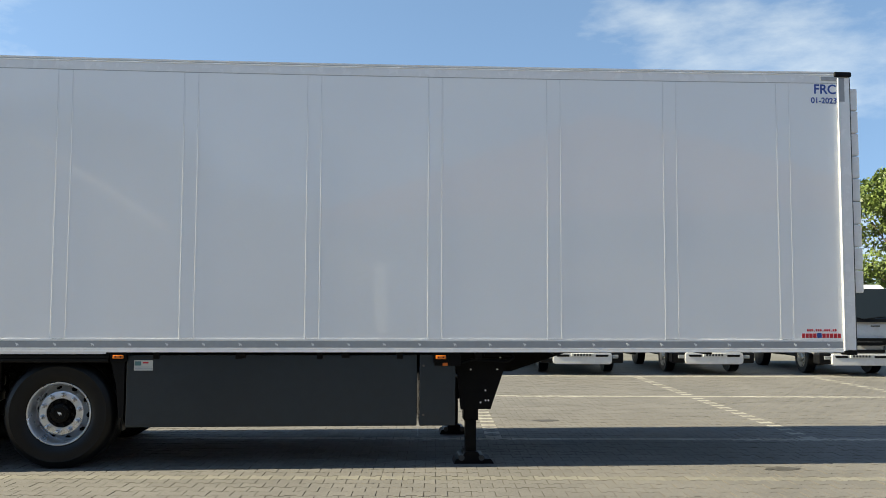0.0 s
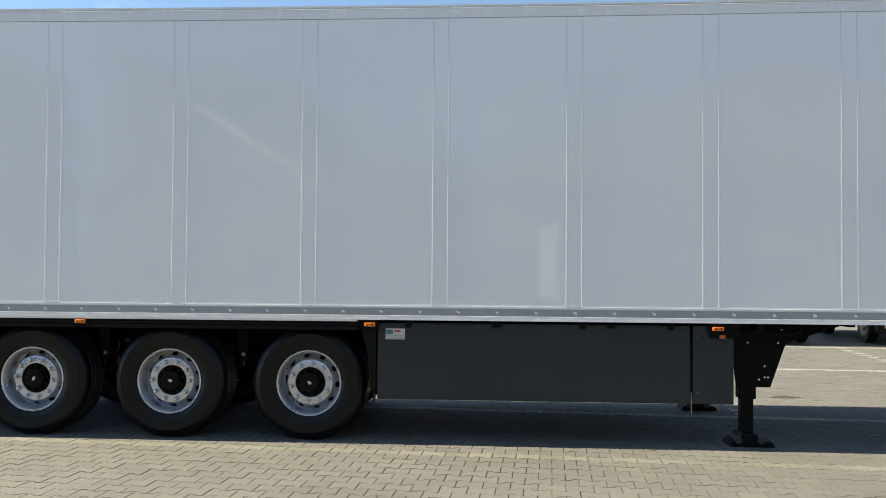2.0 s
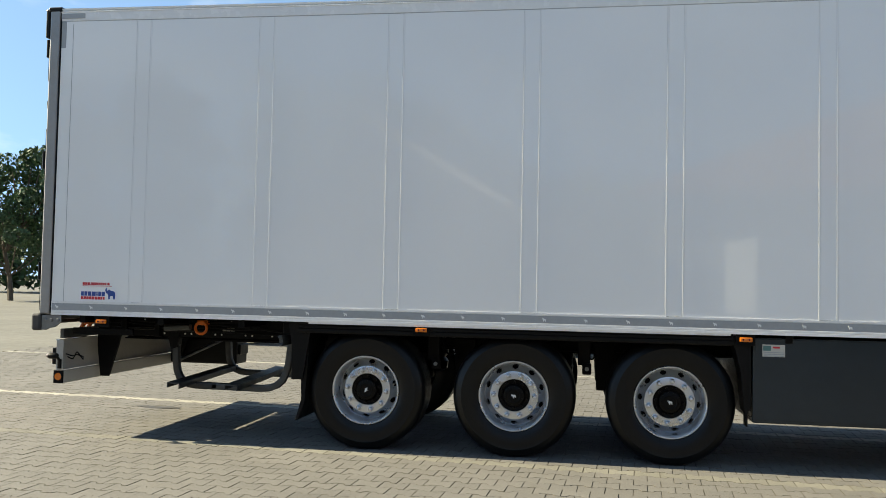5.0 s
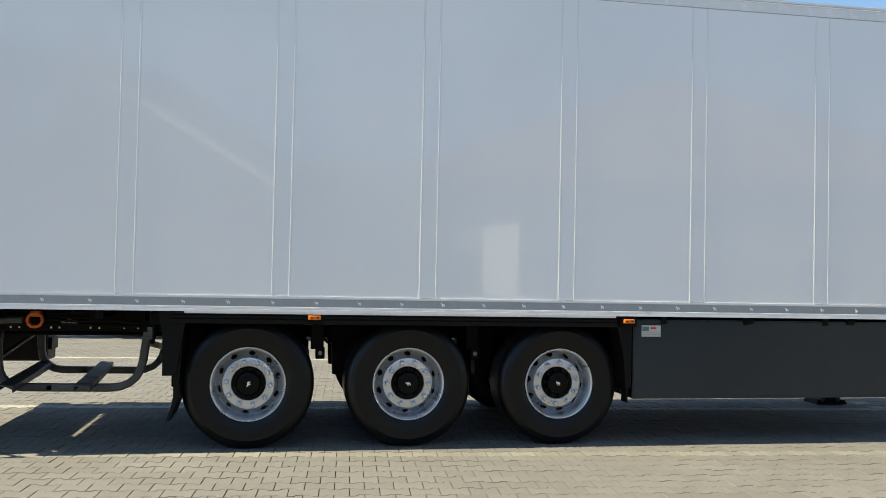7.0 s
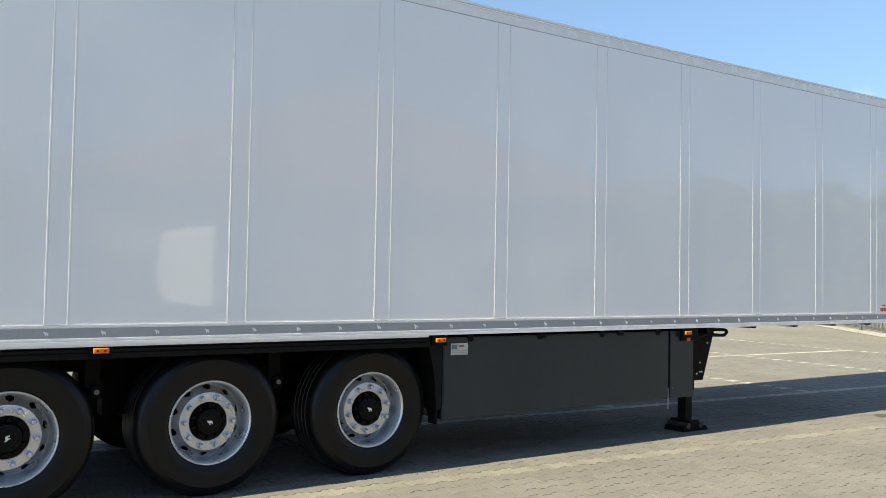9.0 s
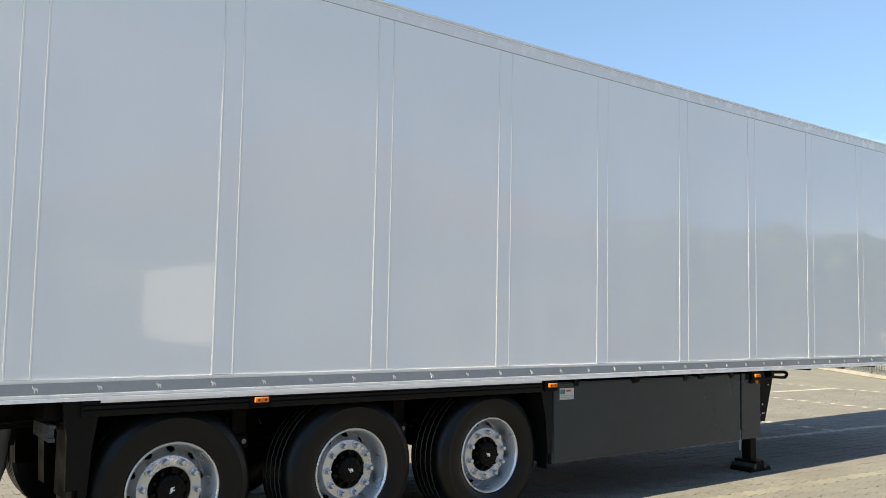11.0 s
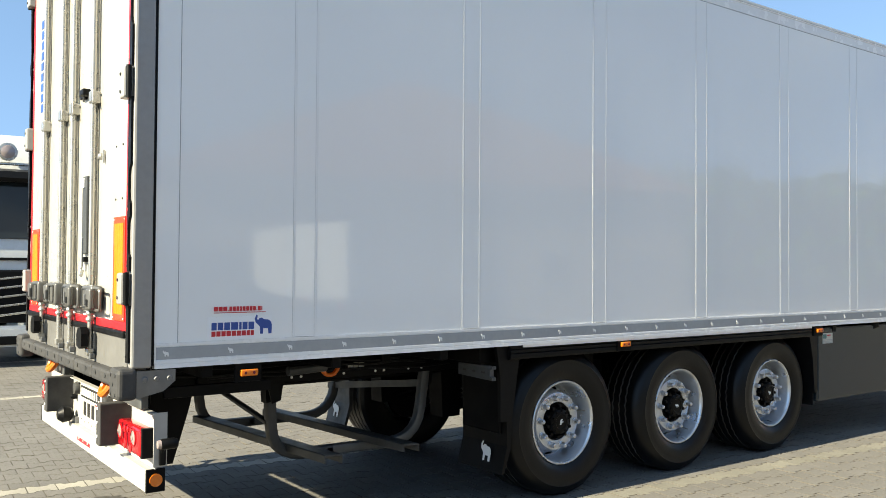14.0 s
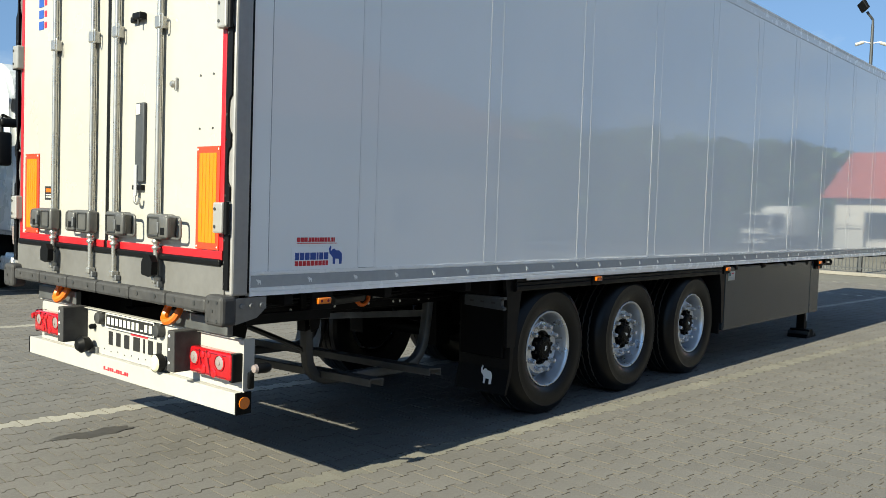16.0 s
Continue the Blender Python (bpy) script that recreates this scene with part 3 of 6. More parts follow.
bm = BM(); box(bm, DOOR_X - 0.045, DOOR_X, 8.71, 8.80, 2.625, 2.665, 0.008); stop = part("door_stop", bm, "black", trailer, "black rubber door stop")
bm = BM(); box(bm, DOOR_X - 0.03, DOOR_X, 8.78, 8.845, 2.615, 2.65, 0.006); part("stop_arm", bm, "black", stop)
bm = BM(); lathe(bm, [(0.006, 2.59), (0.006, 2.625)], (DOOR_X - 0.03, 8.75, 0), "z", 8); part("stud", bm, "dull", stop)
bm = BM(); lathe(bm, [(0.02, -0.012), (0.02, -0.03), (0.012, -0.04)], (DOOR_X + 0.006, 8.395, 2.235), "x", 12); part("knob", bm, "chrome", trailer, "small steel knob", True)
bm = BM(); lathe(bm, [(0.006, 2.20), (0.006, 2.27)], (DOOR_X - 0.01, 8.375, 0), "z", 8); part("latch_pin", bm, "chrome", trailer)
for y in (8.035, 8.155):
    for z in (1.985, 2.265):
        bm = BM(); lathe(bm, [(0.006, -0.004), (0.005, 0.002)], (DOOR_X, y, z), "x", 8); part("screw", bm, "dull", trailer)
bm = BM(); box(bm, DOOR_X - 0.0022, DOOR_X, 9.83, 9.98, 1.58, 1.67); st = part("sticker", bm, "blackprint", trailer, "small black and brown door sticker")
bm = BM(); box(bm, DOOR_X - 0.0035, DOOR_X, 9.845, 9.965, 1.63, 1.655); part("print_bar", bm, "orange", st)
for k in range(2):
    bm = BM(); box(bm, DOOR_X - 0.0035, DOOR_X, 9.845, 9.965, 1.595 + k * 0.015, 1.602 + k * 0.015); part("print_bar", bm, "paper", st)
# brand lettering on the door as upright colour bars
for k in range(9):
    bm = BM(); box(bm, DOOR_X - 0.0025, DOOR_X, 10.03, 10.10, 2.72 + k * 0.075, 2.775 + k * 0.075); part("print_bar", bm, "blue", trailer)
    bm = BM(); box(bm, DOOR_X - 0.0025, DOOR_X, 9.985, 10.018, 2.725 + k * 0.075, 2.765 + k * 0.075); part("print_bar", bm, "redprint", trailer)

# rubber buffer step under the doors
for k in range(6):
    y0 = SIDE + 0.13 + k * 0.389
    bm = BM(); box(bm, REAR - 0.175, REAR - 0.04, y0 + 0.003, y0 + 0.386, 1.024, 1.10, 0.016)
    buf = part("buffer_block", bm, "buffer", trailer, "worn black rubber buffer block" if k == 0 else "")
    for s in (0.1, 0.29):
        bm = BM(); lathe(bm, [(0.012, -0.003), (0.012, 0.004)], (REAR - 0.175, y0 + s, 1.068), "x", 10); part("bolt", bm, "dull", buf)
for y0, y1 in ((SIDE - 0.03, SIDE + 0.13), (FAR - 0.125, FAR + 0.03)):
    bm = BM(); box(bm, REAR - 0.185, REAR - 0.085, y0, y1, 0.965, 1.125, 0.025, 3); cornerb = part("corner_buffer", bm, "buffer", trailer, "black rubber corner buffer")
    for dy, dz in ((0.04, 0.03), (0.12, 0.03), (0.04, 0.125), (0.12, 0.125), (0.08, 0.08)):
        bm = BM(); lathe(bm, [(0.009, -0.003), (0.009, 0.004)], (REAR - 0.185, y0 + dy, 0.965 + dz), "x", 8); part("bolt", bm, "dull", cornerb)
bm = BM(); prism(bm, [(REAR - 0.085, 1.108), (REAR + 0.11, 1.108), (REAR + 0.11, 1.05), (REAR + 0.05, 1.0), (REAR - 0.085, 0.97)], "y", SIDE - 0.008, SIDE + 0.01)
gus = part("gusset", bm, "steel", trailer, "galvanised corner gusset plate")
for dx in (-0.045, 0.015, 0.08):
    bm = BM(); lathe(bm, [(0.011, -0.008), (0.015, -0.004), (0.017, 0.004)], (REAR + dx, SIDE - 0.008, 1.065), "y", 12); part("bolt", bm, "steel", gus)

# bumper with lights
PX = -2.96
bm = BM(); box(bm, -3.0, -2.905, 7.945, 10.45, 0.472, 0.588, 0.004); beam = part("bumper_beam", bm, "white", trailer, "white underrun beam with dark end caps")
for y0, y1, f in ((7.932, 7.946, -1), (10.449, 10.463, 1)):
    bm = BM(); box(bm, -3.002, -2.903, y0, y1, 0.470, 0.590, 0.004); part("end_cap", bm, "chassis", beam)
    bm = BM(); lathe(bm, [(0.033, -0.006), (0.033, 0.006)], (-2.952, y0 if f < 0 else y1, 0.533), "y", 20); part("reflector", bm, "amber", beam, "round amber reflector", True)
for k in range(12):
    bm = BM(); box(bm, -3.0025, -2.999, 9.055 + k * 0.026, 9.074 + k * 0.026, 0.508, 0.53 if k % 4 != 2 else 0.516); part("print_bar", bm, "redprint", beam)
bm = BM(); box(bm, PX, PX + 0.006, 7.925, 10.34, 0.59, 0.877); panel = part("light_panel", bm, "white", trailer, "white sheet light carrier panel")
bm = BM(); box(bm, PX - 0.01, PX + 0.06, 7.919, 7.926, 0.60, 0.879); part("panel_flange", bm, "white", panel)
bm = BM(); box(bm, PX - 0.025, PX + 0.01, 7.925, 10.34, 0.873, 0.879); part("panel_flange", bm, "white", panel)
for y0, y1, s in ((7.945, 8.335, 1), (9.91, 10.30, -1)):
    bm = BM(); box(bm, PX - 0.075, PX, y0, y1, 0.652, 0.80, 0.018, 3)
    lamp = part("tail_lamp", bm, "redlens", trailer, "red tail lamp with clear reversing lenses", True)
    ends = (y0 - 0.006, y0 + 0.028) if s > 0 else (y1 - 0.028, y1 + 0.006)
    bm = BM(); box(bm, PX - 0.065, PX + 0.002, *ends, 0.646, 0.80, 0.006); part("lamp_back", bm, "black", lamp)
    for d0, d1 in ((0.17, 0.215), (0.245, 0.285)):
        bm = BM(); prism(bm, [(y0 + d0, 0.66), (y0 + d0 + 0.008, 0.66), (y0 + d1 + 0.008, 0.793), (y0 + d1, 0.793)], "x", PX - 0.080, PX - 0.07); part("lens_rib", bm, "reddark", lamp)
    for dz in (0.668, 0.784):
        bm = BM(); box(bm, PX - 0.0775, PX - 0.07, y0 + 0.04, y1 - 0.03, dz - 0.002, dz + 0.002); part("lens_rib", bm, "reddark", lamp)
    for yy, zz, r in ((y1 - 0.055 if s > 0 else y1 - 0.08, 0.742, 0.043), (y0 + 0.095 if s > 0 else y0 + 0.06, 0.742, 0.046)):
        bm = BM(); lathe(bm, [(r, 0.0), (r, -0.008), (r * 0.86, -0.010), (r * 0.84, -0.004)], (PX - 0.072, yy, zz), "x", 24); part("lens_ring", bm, "redlens", lamp, "", True)
        bm = BM(); lathe(bm, [(r * 0.84, 0.0), (r * 0.80, -0.007), (r * 0.45, -0.012), (0.001, -0.013)], (PX - 0.072, yy, zz), "x", 20); part("lens", bm, "clear", lamp, "", True)
        bm = BM(); lathe(bm, [(r * 0.35, -0.010), (r * 0.30, -0.016), (0.001, -0.018)], (PX - 0.072, yy, zz), "x", 12); part("bulb_cover", bm, "clear", lamp, "", True)
    for yy, zz, r in ((y0 + 0.26, 0.765, 0.022), (y0 + 0.25, 0.69, 0.028), (y0 + 0.15, 0.68, 0.026), (y0 + 0.2, 0.77, 0.018)):
        bm = BM(); lathe(bm, [(r, 0.0), (r, -0.005), (r * 0.7, -0.008), (0.001, -0.009)], (PX - 0.073, yy, zz), "x", 16); part("reflector", bm, "redlens", lamp, "", True)
for y0 in (8.335, 9.66):
    bm = BM(); box(bm, PX - 0.17, PX - 0.001, y0, y0 + 0.072, 0.655, 0.885, 0.007, 2)
    bufr = part("dock_buffer", bm, "buffer", trailer, "upright black rubber dock buffer")
    for dz in (0.04, 0.115, 0.19):
        bm = BM(); lathe(bm, [(0.008, -0.003), (0.008, 0.002)], (PX - 0.17, y0 + 0.045, 0.665 + dz), "x", 8); part("bolt", bm, "emblem", bufr)
# dealer plate, brand bars, plate lamps, work lamps
bm = BM(); box(bm, PX - 0.018, PX, 8.80, 9.385, 0.775, 0.868, 0.004); plate = part("number_plate", bm, "blackprint", trailer, "black dealer plate with pale bars")
for k in range(11):
    y1 = 9.365 - k * 0.0505
    bm = BM(); box(bm, PX - 0.021, PX - 0.017, y1 - 0.035, y1 - 0.003, 0.798, 0.844 if k != 8 else 0.808); part("print_bar", bm, "paper", plate)
for ya, yb, za, zb in ((8.80, 9.385, 0.775, 0.783), (8.80, 9.385, 0.860, 0.868), (8.80, 8.808, 0.783, 0.860), (9.377, 9.385, 0.783, 0.860)):
    bm = BM(); box(bm, PX - 0.0215, PX - 0.016, ya, yb, za, zb, 0.001); part("plate_rim", bm, "paper", plate)
y1 = 9.385
for w in (0.07, 0.075, 0.085, 0.105, 0.025, 0.075, 0.075):
    bm = BM(); box(bm, PX - 0.003, PX + 0.001, y1 - w * 0.86, y1 - w * 0.14, 0.664, 0.750); part("print_bar", bm, "blackprint", panel)
    y1 -= w + 0.024
bm = BM(); box(bm, PX - 0.004, PX + 0.001, 8.90, 9.10, 0.757, 0.770); part("print_bar", bm, "redprint", panel)
for y in (9.455, 8.745):
    bm = BM(); lathe(bm, [(0.042, 0.0), (0.042, -0.03), (0.035, -0.045), (0.001, -0.05)], (PX, y, 0.828), "x", 18); part("plate_lamp", bm, "dull", trailer, "small dark number plate lamp", True)
    bm = BM(); box(bm, PX - 0.03, PX, y - 0.03, y + 0.03, 0.80, 0.87, 0.008); part("lamp_holder", bm, "dull", trailer)
bm = BM(); lathe(bm, [(0.054, -0.02), (0.054, 0.02), (0.03, 0.045)], (PX - 0.05, 8.70, 0.645), "x", 22); wl = part("work_lamp", bm, "black", trailer, "round rear work lamp", True)
bm = BM(); lathe(bm, [(0.050, -0.021), (0.04, -0.030), (0.001, -0.034)], (PX - 0.05, 8.70, 0.645), "x", 22); part("lens", bm, "worklens", wl, "", True)
bm = BM(); lathe(bm, [(0.03, -0.10), (0.055, -0.07), (0.045, -0.02), (0.02, 0.0)], (PX - 0.02, 9.57, 0.645), "x", 18); wl = part("work_lamp", bm, "black", trailer, "round rear work lamp", True)
bm = BM(); box(bm, PX - 0.02, PX, 9.50, 9.60, 0.585, 0.63, 0.004); part("lamp_foot", bm, "steel", wl)
bm = BM(); lathe(bm, [(0.018, 0.0), (0.018, -0.03), (0.012, -0.04)], (PX, 9.56, 0.76), "x", 12); part("socket", bm, "black", trailer, "small black socket", True)
for k in range(9):
    bm = BM(); lathe(bm, [(0.004, -0.003), (0.004, 0.001)], (PX, 8.75 + k * 0.085, 0.628 - 0.008 * (k % 2)), "x", 6); part("screw", bm, "dull", panel)
# marker lamps on rubber arms
for y, s in ((7.919, -1), (10.34, 1)):
    bm = BM(); tube(bm, [(PX + 0.03, y, 0.66), (PX + 0.03, y + s * 0.02, 0.70), (PX + 0.03, y + s * 0.05, 0.72), (PX + 0.03, y + s * 0.085, 0.735)], 0.013, 8, 0.015)
    box(bm, PX + 0.015, PX + 0.05, *sorted((y, y + s * 0.02)), 0.61, 0.70, 0.006)
    arm = part("lamp_arm", bm, "black", trailer, "position lamp on black rubber arm", True)
    bm = BM(); lathe(bm, [(0.022, -0.045), (0.028, -0.03), (0.028, 0.03), (0.022, 0.045)], (PX + 0.03, y + s * 0.11, 0.738), "x", 14); part("lamp_body", bm, "black", arm, "", True)
    bm = BM(); lathe(bm, [(0.025, -0.036), (0.020, -0.056), (0.001, -0.060)], (PX + 0.03, y + s * 0.11, 0.738), "x", 14); part("lens", bm, "clear" if s < 0 else "redlens", arm, "", True)
# orange tow hooks above the light panel
for y in (8.50, 9.86):
    bm = BM(); tube(bm, [(REAR - 0.02, y - 0.06, 1.03), (REAR - 0.05, y - 0.065, 0.965), (REAR - 0.075, y - 0.045, 0.925), (REAR - 0.08, y + 0.015, 0.912), (REAR - 0.065, y + 0.055, 0.93), (REAR - 0.045, y + 0.06, 0.975), (REAR - 0.02, y + 0.045, 1.03)], 0.022, 8, 0.025)
    box(bm, REAR - 0.01, REAR + 0.05, y - 0.10, y + 0.07, 1.0, 1.03, 0.008)
    part("tow_hook", bm, "orange", trailer, "orange painted tow hook", True)
# near plate widened and an unseen far one added to block sun beside the streak
bm = BM(); box(bm, REAR - 0.01, REAR + 0.03, 8.02, 8.60, 0.885, 0.975, 0.006); part("step_plate", bm, "galv", trailer, "galvanised step plate")
bm = BM(); box(bm, REAR - 0.01, REAR + 0.03, 9.74, 10.30, 0.885, 0.975, 0.006); part("step_plate", bm, "galv", trailer)
for y in (8.4, 9.9):
    bm = BM(); prism(bm, [(-2.84, 1.06), (-2.56, 1.06), (-2.62, 0.80), (-2.71, 0.50), (-2.80, 0.50), (-2.84, 0.80)], "y", y - 0.012, y + 0.012); part("bumper_bracket", bm, "chassis", trailer)

# chassis
for y in (8.72, 9.57):
    bm = BM()
    prism(bm, [(-2.7, 1.13), (9.9, 1.13), (9.9, 1.07), (7.7, 1.06), (7.1, 0.86), (-2.7, 0.86)], "y", y - 0.006, y + 0.006)
    box(bm, -2.7, 7.0, y - 0.07, y + 0.07, 0.855, 0.87)
    box(bm, -2.7, 9.9, y - 0.07, y + 0.07, 1.115, 1.13)
    part("main_beam", bm, "chassis", trailer, "black welded chassis beam")
for k in range(17):
    x = -2.7 + 0.78 * k
    bm = BM(); box(bm, x - 0.03, x + 0.03, SIDE + 0.04, FAR - 0.04, 1.045 if x < 7.2 else 1.09, 1.13, 0.004); part("cross_member", bm, "chassis", trailer)
bm = BM(); box(bm, -2.75, -0.5, 8.435, 8.455, 0.905, 1.11, 0.003); outr = part("outrigger_plate", bm, "chassis", trailer, "black perforated side plate")
random.seed(3)
# pale discs stand for plate holes, sunlit ground behind painted in
for k in range(16):
    bm = BM(); lathe(bm, [(0.009, -0.002), (0.009, 0.002)], (-2.35 + 0.1 * k + random.uniform(-0.03, 0.03), 8.433, 0.935 if k % 3 else 1.06), "y", 8); part("bolt", bm, "emblem", outr)
bm = BM(); box(bm, -2.88, -2.27, 8.03, 8.06, 0.93, 0.99, 0.004); part("side_plate", bm, "chassis", trailer)
bm = BM(); tube(bm, [(-2.06, 8.25, 1.0), (-1.80, 8.25, 1.012)], 0.030, 10); part("cylinder", bm, "dull", trailer, smooth=True)
bm = BM(); prism(bm, [(-2.16, 1.1), (-1.98, 1.1), (-2.02, 0.80), (-2.08, 0.78)], "y", 8.42, 8.43); part("bracket", bm, "chassis", trailer)
# hoses and small brackets along the chassis side
random.seed(17)
for k in range(5):
    z = 0.96 + 0.03 * k
    pts = [(-2.7 + 0.22 * n, 8.40 - 0.012 * (k % 3), z + random.uniform(-0.014, 0.014)) for n in range(10 - k)]
    bm = BM(); tube(bm, pts, 0.007 + 0.002 * (k % 2), 6, 0.05); part("air_hose", bm, "black", trailer, smooth=True)
for x, w, z0, z1 in ((-2.55, 0.06, 0.93, 1.08), (-2.2, 0.05, 0.90, 1.05), (-1.28, 0.07, 1.0, 1.08), (-0.95, 0.16, 1.0, 1.08)):
    bm = BM(); box(bm, x - w / 2, x + w / 2, 8.36, 8.44, z0, z1, 0.006); part("bracket", bm, "chassis", trailer)
# orange ring and small pale plate on the side
bm = BM(); tube(bm, [(-1.728 + 0.058 * math.cos(a), 8.325, 1.002 + 0.056 * math.sin(a)) for a in [2 * math.pi * k / 18 for k in range(19)]], 0.014, 8)
box(bm, -1.765, -1.69, 8.315, 8.44, 1.03, 1.075, 0.006)
part("lashing_ring", bm, "orange", trailer, "orange lashing ring", True)
bm = BM(); box(bm, -1.56, -1.41, 8.415, 8.434, 0.953, 1.012, 0.012, 3); tp = part("type_plate", bm, "black", trailer, "small dark type plate with pale print")
for k, (a, b) in enumerate(((-1.545, -1.508), (-1.502, -1.468), (-1.462, -1.425))):
    bm = BM(); box(bm, a, b, 8.4125, 8.416, 0.963 - 0.004 * (k % 2), 1.002 + 0.004 * (k % 2)); part("print_bar", bm, "paper", tp)

# side marker lamps
for x, z in ((-2.484, 1.063), (0.517, 1.072), (3.198, 1.071), (6.28, 1.066)):
    bm = BM(); box(bm, x - 0.075, x + 0.075, SIDE + 0.005, SIDE + 0.03, z - 0.05, z + 0.06, 0.004); br = part("side_marker", bm, "chassis", trailer, "amber side marker lamp on black bracket")
    bm = BM(); box(bm, x - 0.050, x + 0.050, SIDE - 0.016, SIDE + 0.006, z - 0.018, z + 0.018, 0.006, 3); part("lens", bm, "amber", br, "", True)
    for s in (-1, 1):
        bm = BM(); lathe(bm, [(0.008, -0.003), (0.008, 0.0)], (x + s * 0.024, SIDE - 0.016, z), "y", 10); part("lens_eye", bm, "reddark", br)

# wheel cover rail and brackets
bm = BM(); box(bm, -0.50, 3.08, SIDE + 0.002, SIDE + 0.006, 1.098, 1.116); part("cover_lip", bm, "rail", trailer)
bm = BM()
prism(bm, [(SIDE + 0.03, 1.112), (SIDE + 0.018, 1.105), (SIDE + 0.018, 1.09), (SIDE + 0.024, 1.085), (SIDE + 0.016, 1.08), (SIDE + 0.016, 1.062), (SIDE + 0.022, 1.058),
           (SIDE + 0.015, 1.052), (SIDE + 0.015, 1.03), (SIDE + 0.02, 1.018), (SIDE + 0.06, 1.012), (SIDE + 0.06, 1.112)], "x", -0.60, 3.10)
part("wheel_cover", bm, "black", trailer, "ribbed black plastic cover rail over the wheels")
bm = BM(); box(bm, -0.62, 3.15, SIDE + 0.06, 8.42, 1.06, 1.075); part("mudguard_top", bm, "chassis", trailer)
for y0, y1 in ((7.93, 8.42), (10.06, 10.40)):
    bm = BM()
    prism(bm, [(-0.62, 1.11), (-0.50, 1.11), (-0.53, 0.6), (-0.545, 0.4), (-0.60, 0.24), (-0.625, 0.235), (-0.575, 0.42), (-0.585, 0.8)], "y", y0, y1)
    # near flap stays black; the far one has sunlight painted in as grey
    flap = part("mudflap", bm, "black" if y0 < 9 else "flap", trailer, "black rubber mudflap with pale emblem")
flap_mesh = emblem_mesh(3.1, "emblem", "x")
for y in (8.12, 10.25):
    e = part("emblem", flap_mesh, None, trailer)
    e.matrix_basis = Matrix.Translation((-0.606, y, 0.365)) @ Matrix.Rotation(radians(12), 4, "Y") @ Matrix.Rotation(math.pi, 4, "Z") @ Matrix.Diagonal((1, 0.8, 0.9, 1))
bm = BM(); prism(bm, [(-0.70, 1.11), (-0.48, 1.11), (-0.50, 0.99), (-0.56, 0.60), (-0.66, 0.60), (-0.665, 0.9)], "y", 7.9, 7.93); part("mudguard_end", bm, "black", trailer)
bm = BM(); prism(bm, [(3.08, 1.10), (3.245, 1.10), (3.245, 0.50), (3.20, 0.48), (3.17, 0.8), (3.12, 1.0)], "y", 7.9, 8.12); part("mudguard_end", bm, "black", trailer, "black plastic mudguard end")
bm = BM(); prism(bm, [(3.215, 0.52), (3.23, 0.52), (3.228, 0.36), (3.217, 0.36)], "y", 7.93, 8.05); part("mudflap", bm, "black", trailer)
# ridged steel bracket behind the last wheel
bm = BM()
prism(bm, [(7.855, 0.985), (8.22, 0.98), (8.22, 0.90), (7.855, 0.89), (7.855, 0.91), (7.88, 0.915), (7.88, 0.96), (7.855, 0.965)], "x", -0.775, -0.74)
brk = part("flap_bracket", bm, "fence", trailer, "slotted galvanised bracket")
for y in (7.95, 8.05, 8.15):
    bm = BM(); box(bm, -0.7765, -0.774, y - 0.018, y + 0.018, 0.932, 0.945); part("slot", bm, "blackprint", brk)
bm = BM(); box(bm, -0.78, -0.6, 7.98, 8.4, 0.99, 1.1, 0.01); part("bracket", bm, "chassis", trailer)
bm = BM(); box(bm, -0.60, -0.55, 7.98, 8.4, 0.5, 1.0, 0.01); part("splash_plate", bm, "chassis", trailer)

# pallet cabinet and battery cabinet
bm = BM(); box(bm, 3.26, 6.05, 7.905, 10.38, 0.395, 1.09, 0.012); cab = part("pallet_cabinet", bm, "cabinet", trailer, "dark grey pallet storage cabinet")
bm = BM(); box(bm, 3.27, 6.04, 7.899, 7.906, 0.42, 1.075, 0.003); part("cabinet_door", bm, "cabinet", cab)
for x in (4.35, 5.35):
    bm = BM(); box(bm, x - 0.04, x + 0.04, 7.885, 7.91, 1.055, 1.10, 0.006); part("hinge", bm, "chassis", cab)
bm = BM(); box(bm, 6.075, 6.43, 7.905, 8.5, 0.395, 1.09, 0.008); cab2 = part("small_cabinet", bm, "cabinet", trailer, "narrow dark grey cabinet beside the support leg")
bm = BM(); box(bm, 6.061, 6.064, 7.912, 7.93, 0.29, 0.50); part("cable", bm, "band", cab2)
for z in (0.98, 0.5):
    bm = BM(); lathe(bm, [(0.012, -0.004), (0.012, 0.002)], (6.115, 7.905, z), "y", 8); part("bolt", bm, "dull", cab2)
bm = BM(); box(bm, 3.335, 3.51, 7.8955, 7.8985, 0.937, 1.035); st = part("sticker", bm, "paper", trailer, "pale printed instruction sticker")
bm = BM(); box(bm, 3.34, 3.40, 7.894, 7.896, 0.985, 1.025); part("print_bar", bm, "teal", st)
bm = BM(); box(bm, 3.415, 3.47, 7.894, 7.896, 1.005, 1.02); part("print_bar", bm, "redprint", st)
for k in range(3):
    bm = BM(); box(bm, 3.345, 3.505, 7.894, 7.896, 0.94 + k * 0.014, 0.946 + k * 0.014); part("print_bar", bm, "band", st)

